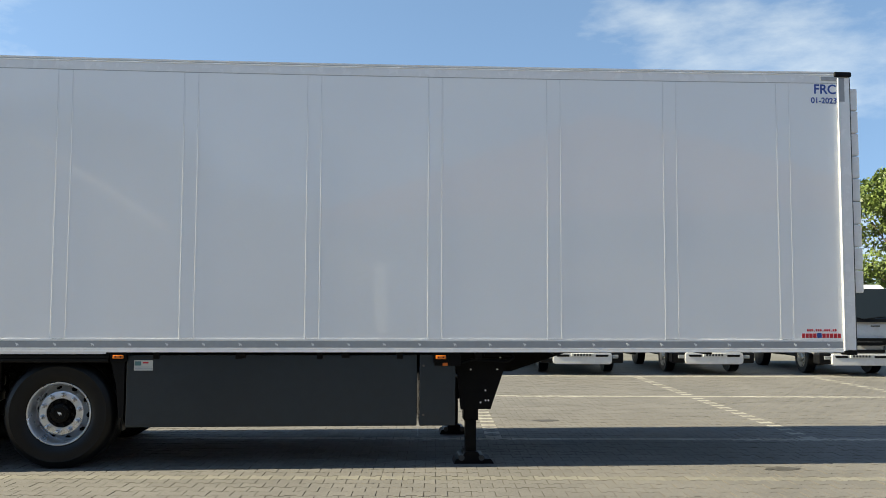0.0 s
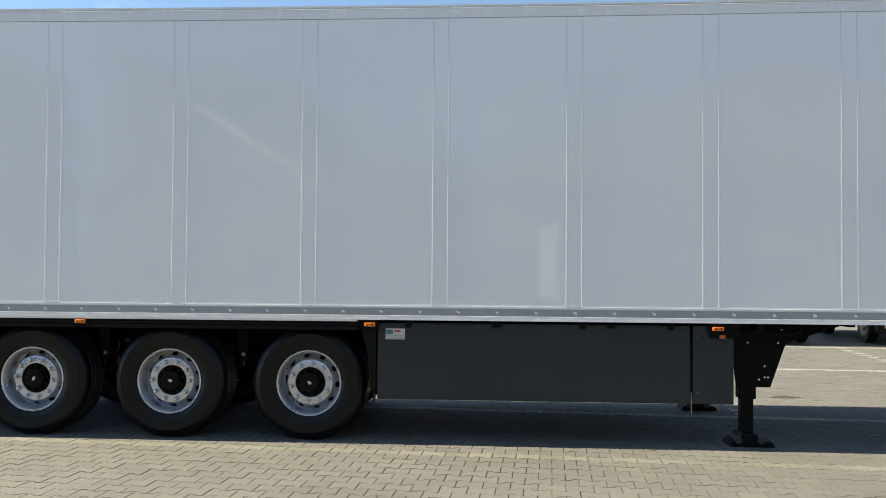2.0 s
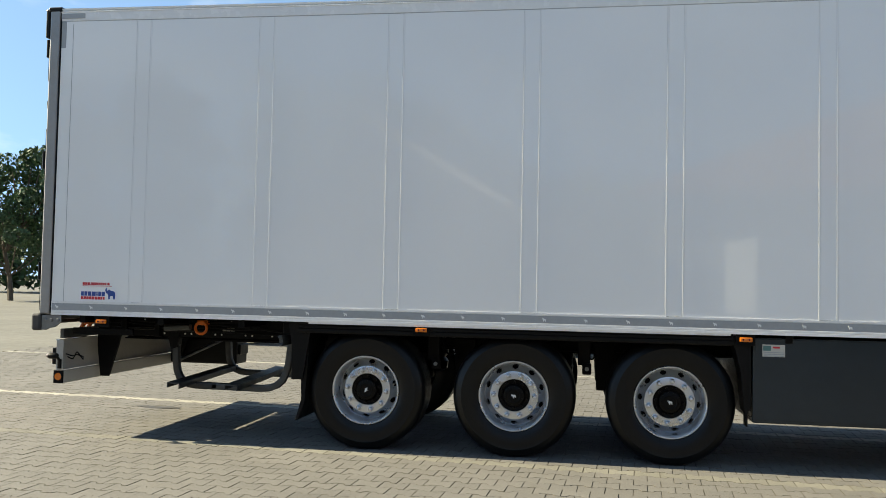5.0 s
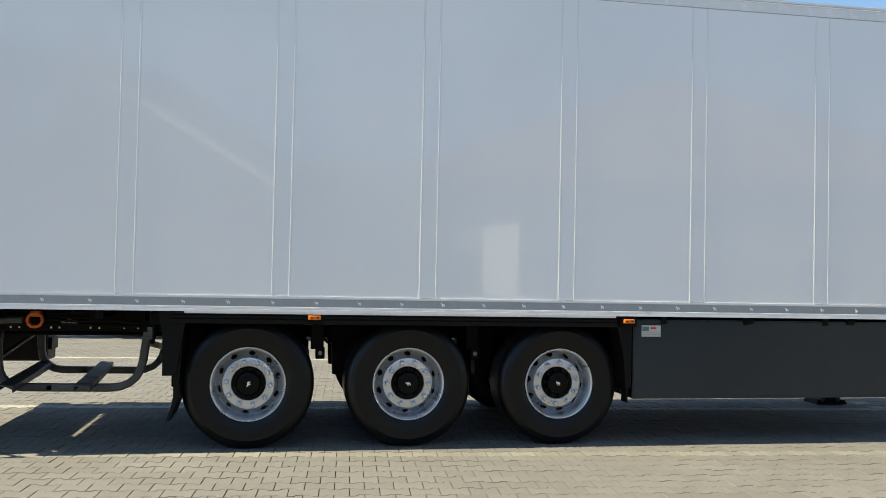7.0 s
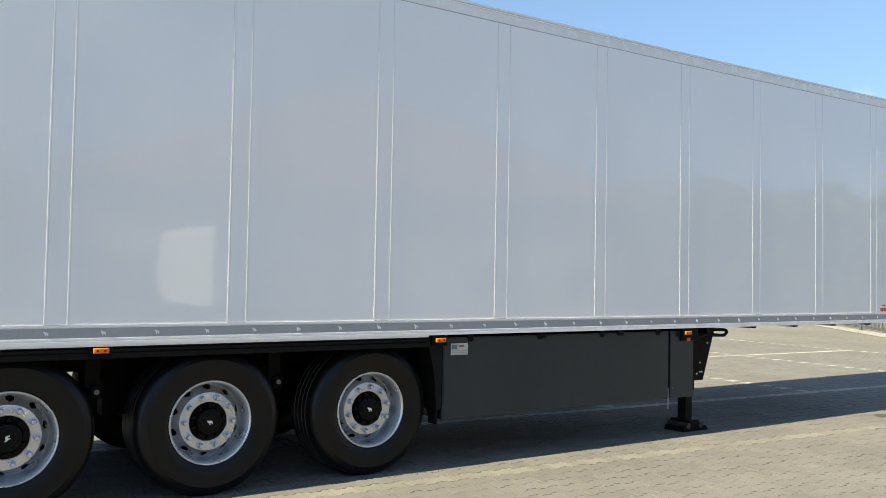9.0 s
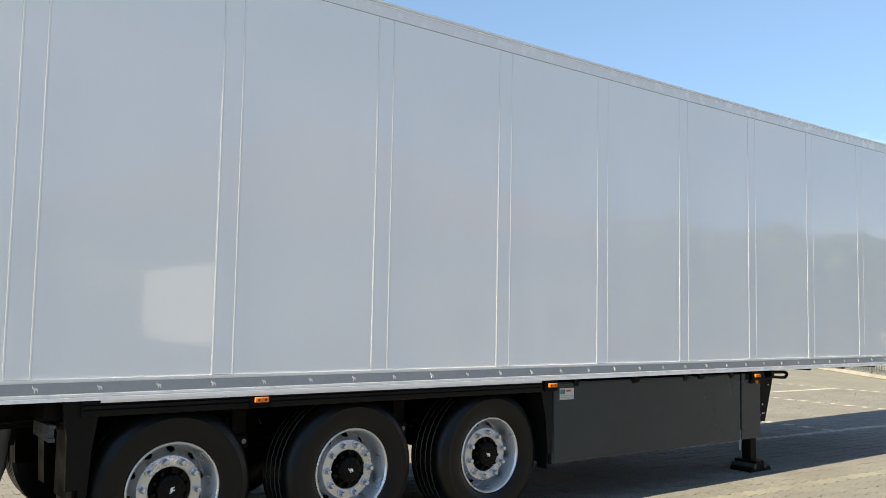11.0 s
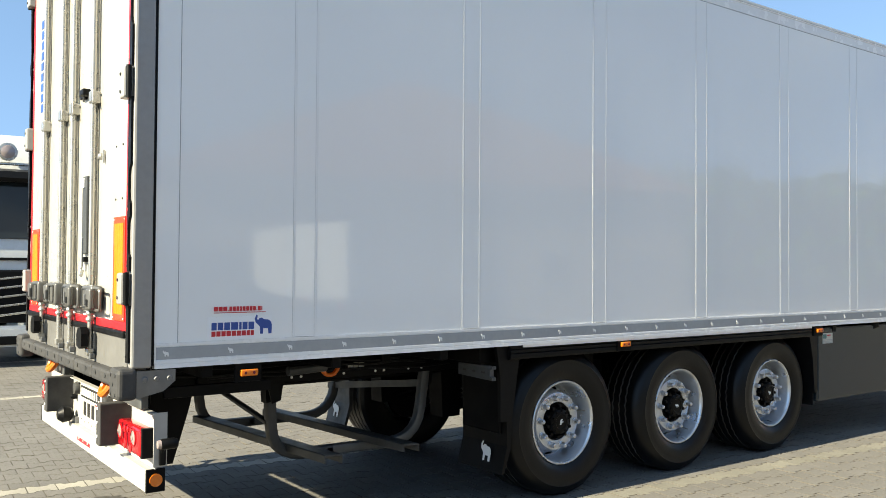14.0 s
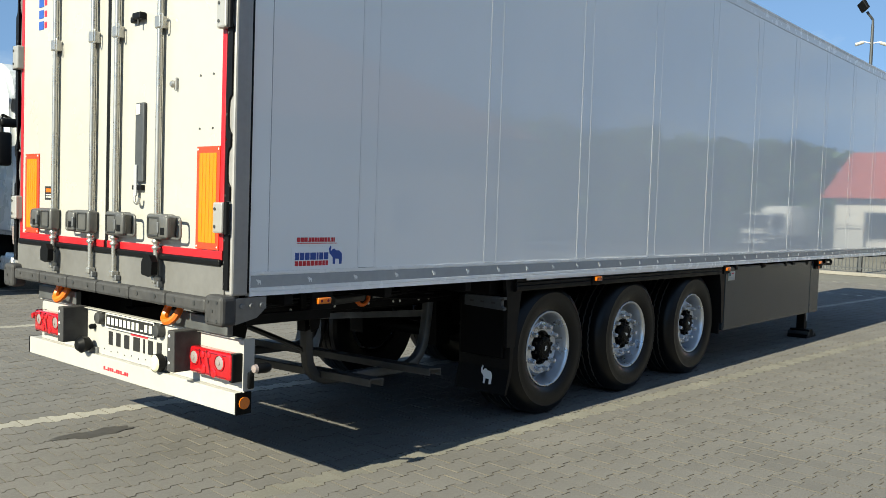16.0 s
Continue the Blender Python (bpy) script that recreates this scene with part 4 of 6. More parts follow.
# landing gear
bm = BM(); prism(bm, [(6.40, 1.12), (7.00, 1.12), (6.98, 1.05), (6.80, 0.53), (6.50, 0.53), (6.46, 0.9)], "y", 8.08, 8.10); lp = part("gear_plate", bm, "chassis", trailer, "black support leg side plate")
# holes as pale discs; the brightness behind them is put into the colour
for x, z in ((6.60, 0.93), (6.87, 0.93), (6.75, 0.72), (6.75, 0.62), (6.78, 0.62), (6.70, 0.60), (6.9, 1.05)):
    bm = BM(); lathe(bm, [(0.009, -0.002), (0.009, 0.002)], (x, 8.079, z), "y", 8); part("hole", bm, "emblem", lp)
for y in (8.16, 10.13):
    bm = BM(); box(bm, 6.53, 6.68, y - 0.07, y + 0.07, 0.42, 1.1, 0.012); leg = part("support_leg", bm, "chassis", trailer, "black folded-down support leg with foot")
    bm = BM(); box(bm, 6.55, 6.66, y - 0.055, y + 0.055, 0.07, 0.46, 0.008); part("inner_leg", bm, "chassis", leg)
    bm = BM(); prism(bm, [(6.43, 0.0), (6.83, 0.0), (6.80, 0.045), (6.70, 0.055), (6.67, 0.115), (6.54, 0.115), (6.50, 0.055), (6.45, 0.045)], "y", y - 0.13, y + 0.13); part("foot", bm, "chassis", leg, "", True)
    for dx in (-0.1, 0.1):
        bm = BM(); lathe(bm, [(0.03, -0.14), (0.03, 0.14)], (6.605 + dx, y, 0.06), "y", 10); part("foot_bolt", bm, "dull", leg, "", True)
bm = BM(); tube(bm, [(6.6, 8.2, 0.75), (6.6, 10.1, 0.75)], 0.025, 10); part("gear_shaft", bm, "chassis", trailer, smooth=True)
bm = BM(); tube(bm, [(6.62, 8.2, 0.5), (6.9, 8.9, 1.0)], 0.025, 8); part("gear_brace", bm, "chassis", trailer)
bm = BM(); tube(bm, [(6.45, 7.93, 1.0), (6.62, 7.92, 1.04), (6.95, 7.92, 1.02), (7.02, 7.93, 1.06), (6.98, 7.94, 1.08), (6.72, 7.95, 1.085)], 0.017, 8, 0.03); part("crank_handle", bm, "chassis", trailer, "black folded crank handle", True)
bm = BM(); box(bm, 6.22, 6.48, 7.885, 7.93, 0.98, 1.10, 0.004); part("gear_bracket", bm, "chassis", trailer)
bm = BM(); box(bm, 6.30, 6.35, 7.878, 7.886, 0.98, 1.01); part("tag", bm, "orange", trailer)

# axles, springs, hangers, brake parts
AXLE_Z = 0.521
for x in (0.0, 1.31, 2.62):
    bm = BM(); lathe(bm, [(0.063, 8.2), (0.063, 10.1)], (x, 0, AXLE_Z), "y", 16); part("axle", bm, "chassis", trailer, smooth=True)
    for y in (8.72, 9.57):
        bm = BM(); prism(bm, [(x - 0.62, 0.95), (x - 0.42, 0.95), (x - 0.44, 0.52), (x - 0.6, 0.52)], "y", y - 0.08, y + 0.08); part("spring_hanger", bm, "chassis", trailer)
        bm = BM(); tube(bm, [(x - 0.52, y, 0.58), (x, y, 0.64), (x + 0.35, y, 0.55)], 0.045, 8, 0.08); part("trailing_arm", bm, "chassis", trailer, smooth=True)
        bm = BM(); lathe(bm, [(0.08, 0.55), (0.14, 0.58), (0.15, 0.66), (0.12, 0.70), (0.15, 0.74), (0.15, 0.82), (0.1, 0.86)], (x + 0.34, y, 0), "z", 20); part("air_spring", bm, "rubber", trailer, smooth=True)
        bm = BM(); lathe(bm, [(0.04, -0.14), (0.09, -0.12), (0.09, 0.12), (0.04, 0.14)], (x - 0.2, y + (-0.18 if y < 9 else 0.18), 0.66), "x", 16); part("brake_chamber", bm, "chassis", trailer, smooth=True)
    bm = BM(); tube(bm, [(x + 0.62, 8.6, 0.98), (x + 0.60, 8.5, 0.88), (x + 0.66, 8.55, 0.8), (x + 0.74, 8.7, 0.86)], 0.008, 6, 0.04); part("air_hose", bm, "black", trailer, smooth=True)
for x in (0.55, 1.90):
    bm = BM(); box(bm, x - 0.05, x + 0.06, 8.26, 8.32, 0.78, 1.06, 0.008)
    box(bm, x - 0.01, x + 0.07, 8.24, 8.30, 0.70, 0.80, 0.01)
    hg = part("fender_stay", bm, "chassis", trailer, "black mudguard stay")
    bm = BM(); lathe(bm, [(0.018, -0.01), (0.018, 0.004)], (x + 0.03, 8.24, 0.75), "y", 10); part("bolt", bm, "steel", hg)

# wheels
NW = 64
tyre_profile = [(0.286, 0.02), (0.300, -0.004), (0.322, -0.020), (0.36, -0.034), (0.41, -0.039), (0.445, -0.036), (0.452, -0.038), (0.458, -0.034), (0.485, -0.022), (0.505, -0.006), (0.519, 0.014), (0.5255, 0.030)]
tread = []
for g in range(5):
    a = 0.040 + g * 0.0655
    tread += [(0.529, a), (0.530, a + 0.051), (0.516, a + 0.053), (0.516, a + 0.0635)]
tyre_profile += tread[:-2] + [(0.5255, 0.36), (0.505, 0.385), (0.45, 0.40), (0.36, 0.39), (0.30, 0.36)]
bm = BM()
lathe(bm, tyre_profile, (0, 0, 0), "y", 96, wiggle=lambda k, i: (0.0045 if i % 2 else -0.0045) if 12 < k < 12 + len(tread) - 3 else 0)
bmesh.ops.delete(bm, geom=[f for f in bm.faces if len(f.verts) > 4], context="FACES")
tyre_mesh = mesh_of("tyre", bm, "rubber", True)
tyre_mesh.materials.append(M["tyredust"])
for f in tyre_mesh.polygons:
    if 0.05 < f.center.y < 0.34 and math.hypot(f.center.x, f.center.z) < 0.5262:
        f.material_index = 1
bm = BM()
lathe(bm, [(0.302, 0.012), (0.303, -0.010), (0.299, -0.014), (0.292, -0.013), (0.285, -0.006), (0.280, 0.012), (0.274, 0.040), (0.273, 0.11), (0.272, 0.150), (0.268, 0.160)], (0, 0, 0), "y", NW)
bmesh.ops.delete(bm, geom=[f for f in bm.faces if len(f.verts) > 4], context="FACES")
# dish with ten oval hand holes
NA = 120
radii = [0.268, 0.259, 0.252, 0.246, 0.239, 0.232, 0.226, 0.214]
depth = [0.160, 0.152, 0.142, 0.132, 0.120, 0.108, 0.096, 0.072]
grid = [[bm.verts.new((r * math.cos(2 * math.pi * i / NA), d, r * math.sin(2 * math.pi * i / NA))) for i in range(NA)] for r, d in zip(radii, depth)]
for a in range(len(radii) - 1):
    for i in range(NA):
        reach = {1: 0.9, 2: 1.9, 3: 2.4, 4: 1.9, 5: 0.9}.get(a, 0)
        if abs((i % 12) - 5.5) < reach:
            continue
        bm.faces.new((grid[a][i], grid[a][(i + 1) % NA], grid[a + 1][(i + 1) % NA], grid[a + 1][i]))
lathe(bm, [(0.214, 0.072), (0.208, 0.059), (0.200, 0.056), (0.142, 0.056), (0.138, 0.059), (0.138, 0.10)], (0, 0, 0), "y", NW)
bmesh.ops.delete(bm, geom=[f for f in bm.faces if len(f.verts) > 4], context="FACES")
lathe(bm, [(0.281, 0.12), (0.270, 0.18), (0.262, 0.36)], (0, 0, 0), "y", NW)
bmesh.ops.delete(bm, geom=[f for f in bm.faces if len(f.verts) > 4], context="FACES")
rim_mesh = mesh_of("wheel", bm, "rim", True)
bm = BM()
lathe(bm, [(0.139, 0.075), (0.139, 0.062), (0.126, 0.066), (0.100, 0.070), (0.096, 0.040), (0.088, 0.022), (0.070, 0.014), (0.055, 0.012), (0.050, 0.016), (0.001, 0.015)], (0, 0, 0), "y", 40)
for k in range(10):
    a = 2 * math.pi * (k + 0.5) / 10
    lathe(bm, [(0.013, 0.0), (0.013, 0.045)], (0.113 * math.cos(a), 0.030, 0.113 * math.sin(a)), "y", 8)
    lathe(bm, [(0.008, 0.0), (0.008, 0.02)], (0.077 * math.cos(a), 0.010, 0.077 * math.sin(a)), "y", 8)
cap_mesh = mesh_of("hub_cap", bm, "hub", True)
bm = BM()
lathe(bm, [(0.026, 0.0), (0.0255, -0.006), (0.0195, -0.009), (0.0185, -0.040), (0.0145, -0.049), (0.006, -0.053), (0.001, -0.0535)], (0, 0, 0), "y", 12)
nut_mesh = mesh_of("wheel_nut", bm, "nut", True)
bm = BM(); lathe(bm, [(0.25, 0.17), (0.25, 0.36)], (0, 0, 0), "y", 32); drum_mesh = mesh_of("brake_drum", bm, "chassis", True)
bm = BM(); tube(bm, [(0.236, 0.12, 0.0766), (0.225, 0.075, 0.0731), (0.242, 0.022, 0.0786)], 0.0055, 6); valve_mesh = mesh_of("valve", bm, "chrome", True)
hubmark = emblem_mesh(0.8, "emblem")
# each tyre stands slightly flattened on the ground; spin turns the rim, mark turns the hub emblem
flat_mesh = tyre_mesh.copy()
for v in flat_mesh.vertices:
    under_by = -AXLE_Z - v.co.z
    if under_by > 0:
        v.co.z = -AXLE_Z + 0.0006
    if v.co.z < -0.40 and v.co.y < 0.02:
        v.co.y -= 0.006 * (-v.co.z - 0.40) / 0.12
for side in (0, 1):
    for k, x, spin, mark in ((0, 0.0, 5, 100), (1, 1.31, 73, 15), (2, 2.62, 168, 5)):
        spin += side * 140
        place = pose(x, 7.985, AXLE_Z) if side == 0 else pose(x, 10.311, AXLE_Z, 0, 0, 180)
        turn = place @ Matrix.Rotation(radians(spin), 4, "Y")
        wheel = part("wheel", rim_mesh, None, trailer, "silver ten-hole steel wheel with black wide tyre")
        wheel.matrix_basis = turn
        part("tyre", flat_mesh, None, wheel).matrix_basis = Matrix.Rotation(radians(-spin), 4, "Y")
        part("hub_cap", cap_mesh, None, wheel, "black hub cap with pale emblem")
        part("brake_drum", drum_mesh, None, wheel)
        part("valve", valve_mesh, None, wheel)
        hm = part("emblem", hubmark, None, wheel)
        hm.matrix_basis = Matrix.Translation((0, 0.0135, 0)) @ Matrix.Rotation(radians(-mark - spin), 4, "Y")
        for n in range(10):
            a = 2 * math.pi * n / 10
            part("wheel_nut", nut_mesh, None, wheel).matrix_basis = Matrix.Translation((0.177 * math.cos(a), 0.056, 0.177 * math.sin(a)))

# pallet rack under the tail: two hanging hoops with two angle bars across
for y in (8.50, 9.75):
    bm = BM(); tube(bm, [(-2.07, y, 0.98), (-2.04, y, 0.435), (-1.62, y, 0.431)], 0.034, 12, 0.20, 0.45)
    part("rack_hoop", bm, "dull", trailer, "bent steel tube rack hoop", True)
    bm = BM(); tube(bm, [(-1.66, y, 0.431), (-0.93, y, 0.425), (-0.86, y, 1.0)], 0.034, 12, 0.24, 0.45)
    part("rack_runner", bm, "galv", trailer, "bent dull galvanised rack runner", True)
    bm = BM(); prism(bm, [(-0.93, 1.10), (-0.80, 1.10), (-0.81, 0.90), (-0.82, 0.80), (-0.845, 0.80), (-0.90, 0.92)], "y", y - 0.02, y + 0.042); part("hoop_bracket", bm, "chassis", trailer)
    bm = BM(); prism(bm, [(-2.12, 1.10), (-2.0, 1.10), (-2.03, 0.80), (-2.10, 0.78)], "y", y - 0.04, y + 0.04); hb = part("hoop_bracket", bm, "chassis", trailer)
    # pale dots drawn for bracket holes, with the light behind as their colour
    for z in (0.82, 0.9, 1.0):
        bm = BM(); lathe(bm, [(0.008, -0.003), (0.008, 0.0)], (-2.06, y - 0.04, z), "y", 8); part("bolt", bm, "emblem", hb)
for x in (-1.925, -1.36):
    bm = BM(); prism(bm, [(x - 0.062, 0.505), (x - 0.055, 0.511), (x + 0.058, 0.503), (x + 0.062, 0.497), (x + 0.062, 0.452), (x + 0.054, 0.452), (x + 0.054, 0.493), (x - 0.054, 0.500), (x - 0.054, 0.460), (x - 0.062, 0.460)], "y", 8.04, 9.80)
    for v in bm.verts:
        v.co.x -= 0.095 * (v.co.y - 8.8)
    part("rack_bar", bm, "dull", trailer, "dull steel rack bar")
bm = BM(); prism(bm, [(8.50, 0.84), (8.50, 0.79), (9.84, 0.62), (9.84, 0.67)], "x", -0.915, -0.885); part("rack_crossbar", bm, "galv", trailer)
bm = BM(); box(bm, -2.88, -2.06, 9.98, 10.30, 0.49, 1.06, 0.02); tb = part("tool_box", bm, "black", trailer, "black plastic tool box under the tail")
bm = BM(); box(bm, -2.06, -2.03, 10.02, 10.26, 0.60, 0.72, 0.01); part("latch", bm, "black", tb)
for k, (dx, dz) in enumerate(((0.0, 0.0), (0.03, -0.03))):
    bm = BM(); tube(bm, [(PX + 0.02, 8.02 + dx, 0.74 + dz), (PX + 0.07, 8.06, 0.715 + dz), (PX + 0.06, 8.14, 0.725 - dz), (PX + 0.09, 8.2, 0.70 + dz), (PX + 0.05, 8.26, 0.69)], 0.006, 6, 0.02); part("lamp_cable", bm, "black", trailer, smooth=True)
bm = BM(); tube(bm, [(-2.075, 8.5, 0.655), (-2.065, 9.95, 0.845)], 0.019, 8); part("brace", bm, "dull", trailer)

# lettering and marks on the near wall
def on_wall(me, x, z, name, label=""):
    ob = part(name, me, None, trailer, label)
    ob.matrix_basis = Matrix.Translation((x, SIDE - 0.0022, z))
    return ob


on_wall(lettering("FRC", 0.138, "blue"), 10.262, 3.822, "lettering", "blue inspection lettering")
on_wall(lettering("01-2023", 0.085, "blue"), 10.25, 3.705, "lettering", "blue inspection lettering")
bm = BM(); box(bm, -2.72, -2.355, SIDE - 0.0022, SIDE - 0.0012, 1.245, 1.368); lg = part("logo_sticker", bm, "film", trailer, "white sticker with blue and red bars and blue emblem")
x = -2.697
for w in (0.032, 0.034, 0.036, 0.044, 0.017, 0.032, 0.036):
    bm = BM(); box(bm, x, x + w - 0.004, SIDE - 0.0036, SIDE - 0.002, 1.297, 1.337); part("print_bar", bm, "blue", lg)
    x += w + 0.002
x = -2.697
for w in (0.026, 0.027, 0.027, 0.028, 0.028, 0.026, 0.028, 0.022, 0.022):
    bm = BM(); box(bm, x, x + w - 0.004, SIDE - 0.0036, SIDE - 0.002, 1.264, 1.291); part("print_bar", bm, "redprint", lg)
    x += w + 0.001
e = part("emblem", emblem_mesh(2.2, "blue"), None, lg)
e.matrix_basis = Matrix.Translation((-2.402, SIDE - 0.003, 1.322))
x = -2.685
for k, w in enumerate((0.027, 0.027, 0.027, 0.009, 0.021, 0.021, 0.021, 0.016, 0.021, 0.021, 0.021, 0.021, 0.009, 0.021, 0.010)):
    h = 0.024 if k not in (3, 12) else 0.006
    bm = BM(); box(bm, x, x + w - 0.005, SIDE - 0.0024, SIDE - 0.001, 1.397, 1.397 + h); part("print_bar", bm, "redprint", trailer)
    x += w - 0.001
bm = BM(); box(bm, -2.685, -2.39, SIDE - 0.0022, SIDE - 0.001, 1.387, 1.3905); part("print_bar", bm, "redprint", trailer)
bm = BM(); box(bm, 9.945, 10.378, SIDE - 0.0022, SIDE - 0.0012, 1.25, 1.312); lg = part("logo_sticker", bm, "film", trailer, "white sticker with dark red bars")
x = 9.955
for k, w in enumerate((0.038, 0.038, 0.040, 0.042, 0.055, 0.042, 0.036, 0.044, 0.040, 0.040)):
    bm = BM(); box(bm, x, x + w - 0.006, SIDE - 0.0036, SIDE - 0.002, 1.259, 1.304 if k != 4 else 1.309); part("print_bar", bm, "blue" if k == 4 else "redprint", lg)
    x += w
x = 10.01
for k in range(14):
    bm = BM(); box(bm, x, x + 0.017, SIDE - 0.0024, SIDE - 0.001, 1.325, 1.347 if k % 4 != 3 else 1.333); part("print_bar", bm, "redprint", trailer)
    x += 0.0225


# ---- parked vehicles ----
def light_truck(at, angle):
    """A small forward-control lorry whose front looks along -y along its own axes."""
    t = thing("light_truck", (0, 0, 0), "white light lorry parked in a row behind the trailer", "truck", "lorries in the parking row")
    bm = BM()
    prism(bm, [(0.0, 0.50), (-0.015, 0.85), (0.03, 1.26), (0.30, 1.98), (0.42, 2.08), (0.7, 2.11), (1.80, 2.10), (1.90, 1.95), (1.90, 0.55), (1.47, 0.55), (1.38, 0.78), (1.19, 0.86), (0.91, 0.86), (0.71, 0.76), (0.63, 0.50)], "x", -0.93, 0.93)
    for v in bm.verts:
        v.co.x *= 1.0 - 0.10 * max(0.0, v.co.z - 1.25)
        v.co.y += 0.10 * (v.co.x / 0.93) ** 2 if v.co.y < 0.5 else 0.0
    bmesh.ops.bevel(bm, geom=list(bm.edges), offset=0.035, segments=2, affect="EDGES")
    part("cab", bm, "cabwhite", t, "", True)
    bm = BM(); prism(bm, [(0.010, 1.30), (0.05, 1.30), (0.305, 1.99), (0.27, 2.0)], "x", -0.80, 0.80); part("windscreen", bm, "glass", t)
    bm = BM(); prism(bm, [(-0.005, 1.235), (0.03, 1.235), (0.05, 1.31), (0.006, 1.31)], "x", -0.84, 0.84); part("cowl", bm, "black", t)
    for s in (-1, 1):
        bm = BM(); prism(bm, [(0.24, 1.27), (1.45, 1.27), (1.45, 1.90), (0.46, 1.90)], "x", s * 0.885, s * 0.932); part("side_window", bm, "glass", t)
        bm = BM(); tube(bm, [(s * 0.88, 0.3, 1.78), (s * 1.05, 0.10, 1.76), (s * 1.08, 0.08, 1.35)], 0.013, 6, 0.03); arm = part("mirror_arm", bm, "black", t)
        bm = BM(); box(bm, s * 1.08 - 0.08, s * 1.08 + 0.08, 0.06, 0.13, 1.35, 1.68, 0.02); part("mirror", bm, "black", arm)
        bm = BM(); prism(bm, [(s * 0.60, 0.60), (s * 0.90, 0.62), (s * 0.93, 0.90), (s * 0.78, 0.86), (s * 0.62, 0.74)], "y", -0.03, 0.12)
        bmesh.ops.recalc_face_normals(bm, faces=list(bm.faces)); part("headlamp", bm, "lampglass", t)
        bm = BM(); box(bm, s * 0.80 - 0.155, s * 0.80 + 0.155, -0.03, 0.28, 0.27, 0.52, 0.04, 2); corner = part("bumper_corner", bm, "black", t, "black plastic bumper corner")
        bm = BM(); box(bm, s * 0.76 - 0.07, s * 0.76 + 0.07, -0.05, -0.02, 0.38, 0.46, 0.01); part("fog_lamp", bm, "lampglass", corner)
        bm = BM(); prism(bm, [(s * 0.30, 0.42), (s * 0.58, 0.42), (s * 0.60, 0.47), (s * 0.30, 0.47)], "y", -0.092, -0.06)
        bmesh.ops.recalc_face_normals(bm, faces=list(bm.faces)); part("air_intake", bm, "black", t)
        bm = BM(); lathe(bm, [(0.22, s * 0.78 - 0.1), (0.35, s * 0.78 - 0.11), (0.375, s * 0.78 - 0.08), (0.375, s * 0.78 + 0.08), (0.35, s * 0.78 + 0.11), (0.22, s * 0.78 + 0.1)], (0, 1.05, 0.372), "x", 28)
        tyre = part("wheel", bm, "rubber", t, "", True)
        bm = BM(); lathe(bm, [(0.235, s * 0.89), (0.215, s * 0.885), (0.2, s * 0.83), (0.12, s * 0.86), (0.1, s * 0.92), (0.001, s * 0.925)], (0, 1.05, 0.372), "x", 24); rim = part("rim", bm, "chrome", tyre, "bright chromed rim", True)
        for k in range(6):
            a = math.tau * k / 6
            bm = BM(); lathe(bm, [(0.03, s * 0.848), (0.001, s * 0.856)], (0, 1.05 + 0.165 * math.cos(a), 0.372 + 0.165 * math.sin(a)), "x", 10); part("hand_hole", bm, "black", rim)
        bm = BM(); lathe(bm, [(0.22, s * 0.78 - 0.13), (0.375, s * 0.78 - 0.1), (0.375, s * 0.78 + 0.1), (0.22, s * 0.78 + 0.13)], (0, 3.8, 0.372), "x", 24); part("wheel", bm, "rubber", t, "", True)
        bm = BM(); box(bm, s * 0.62, s * 0.80, 1.6, 2.6, 0.36, 0.68, 0.03); part("side_tank", bm, "black", t)
        bm = BM(); box(bm, s * 0.62, s * 0.92, 0.65, 1.45, 0.80, 0.845); part("wheel_arch", bm, "black", t)
    bm = BM(); prism(bm, [(-0.64, 0.25), (0.64, 0.25), (0.68, 0.30), (0.68, 0.48), (0.64, 0.52), (-0.64, 0.52), (-0.68, 0.48), (-0.68, 0.30)], "y", -0.08, 0.25)
    bmesh.ops.bevel(bm, geom=list(bm.edges), offset=0.02, segments=2, affect="EDGES"); part("bumper", bm, "cabwhite", t, "", True)
    bm = BM(); box(bm, -0.26, 0.26, -0.105, -0.08, 0.425, 0.495, 0.004); plate = part("number_plate", bm, "paper", t)
    for k in range(6):
        bm = BM(); box(bm, -0.20 + 0.07 * k, -0.155 + 0.07 * k, -0.1075, -0.104, 0.437, 0.483); part("print_bar", bm, "blackprint", plate)
    bm = BM(); prism(bm, [(-0.60, 0.73), (-0.50, 0.70), (0.50, 0.70), (0.60, 0.73), (0.66, 0.87), (-0.66, 0.87)], "y", -0.03, 0.06); grille = part("grille", bm, "black", t)
    bm = BM(); box(bm, -0.52, 0.52, -0.045, -0.02, 0.775, 0.795, 0.004); part("grille_bar", bm, "dull", grille)
    bm = BM(); box(bm, -0.58, 0.58, -0.025, 0.03, 0.535, 0.61, 0.01); part("lower_grille", bm, "black", t)
    bm = BM(); box(bm, 0.28, 0.48, -0.014, 0.02, 1.13, 1.16, 0.004); part("badge", bm, "blackprint", t)
    bm = BM(); tube(bm, [(-0.6, -0.01, 1.30), (-0.1, 0.02, 1.36), (0.1, -0.01, 1.30), (0.6, 0.02, 1.36)], 0.01, 6); part("wiper", bm, "black", t)
    bm = BM(); box(bm, -0.42, 0.42, 0.25, 5.0, 0.34, 0.62, 0.01); part("frame", bm, "chassis", t)
    bm = BM(); box(bm, -0.98, 0.98, 2.05, 5.15, 0.66, 0.79, 0.01); part("subframe", bm, "chassis", t)
    bm = BM(); box(bm, -1.02, 1.02, 2.0, 5.2, 0.78, 2.55, 0.05, 3); part("cargo_box", bm, "cabwhite", t, "white cargo body", True)
    t.matrix_basis = pose(*at, 0, 0, angle)
    return t


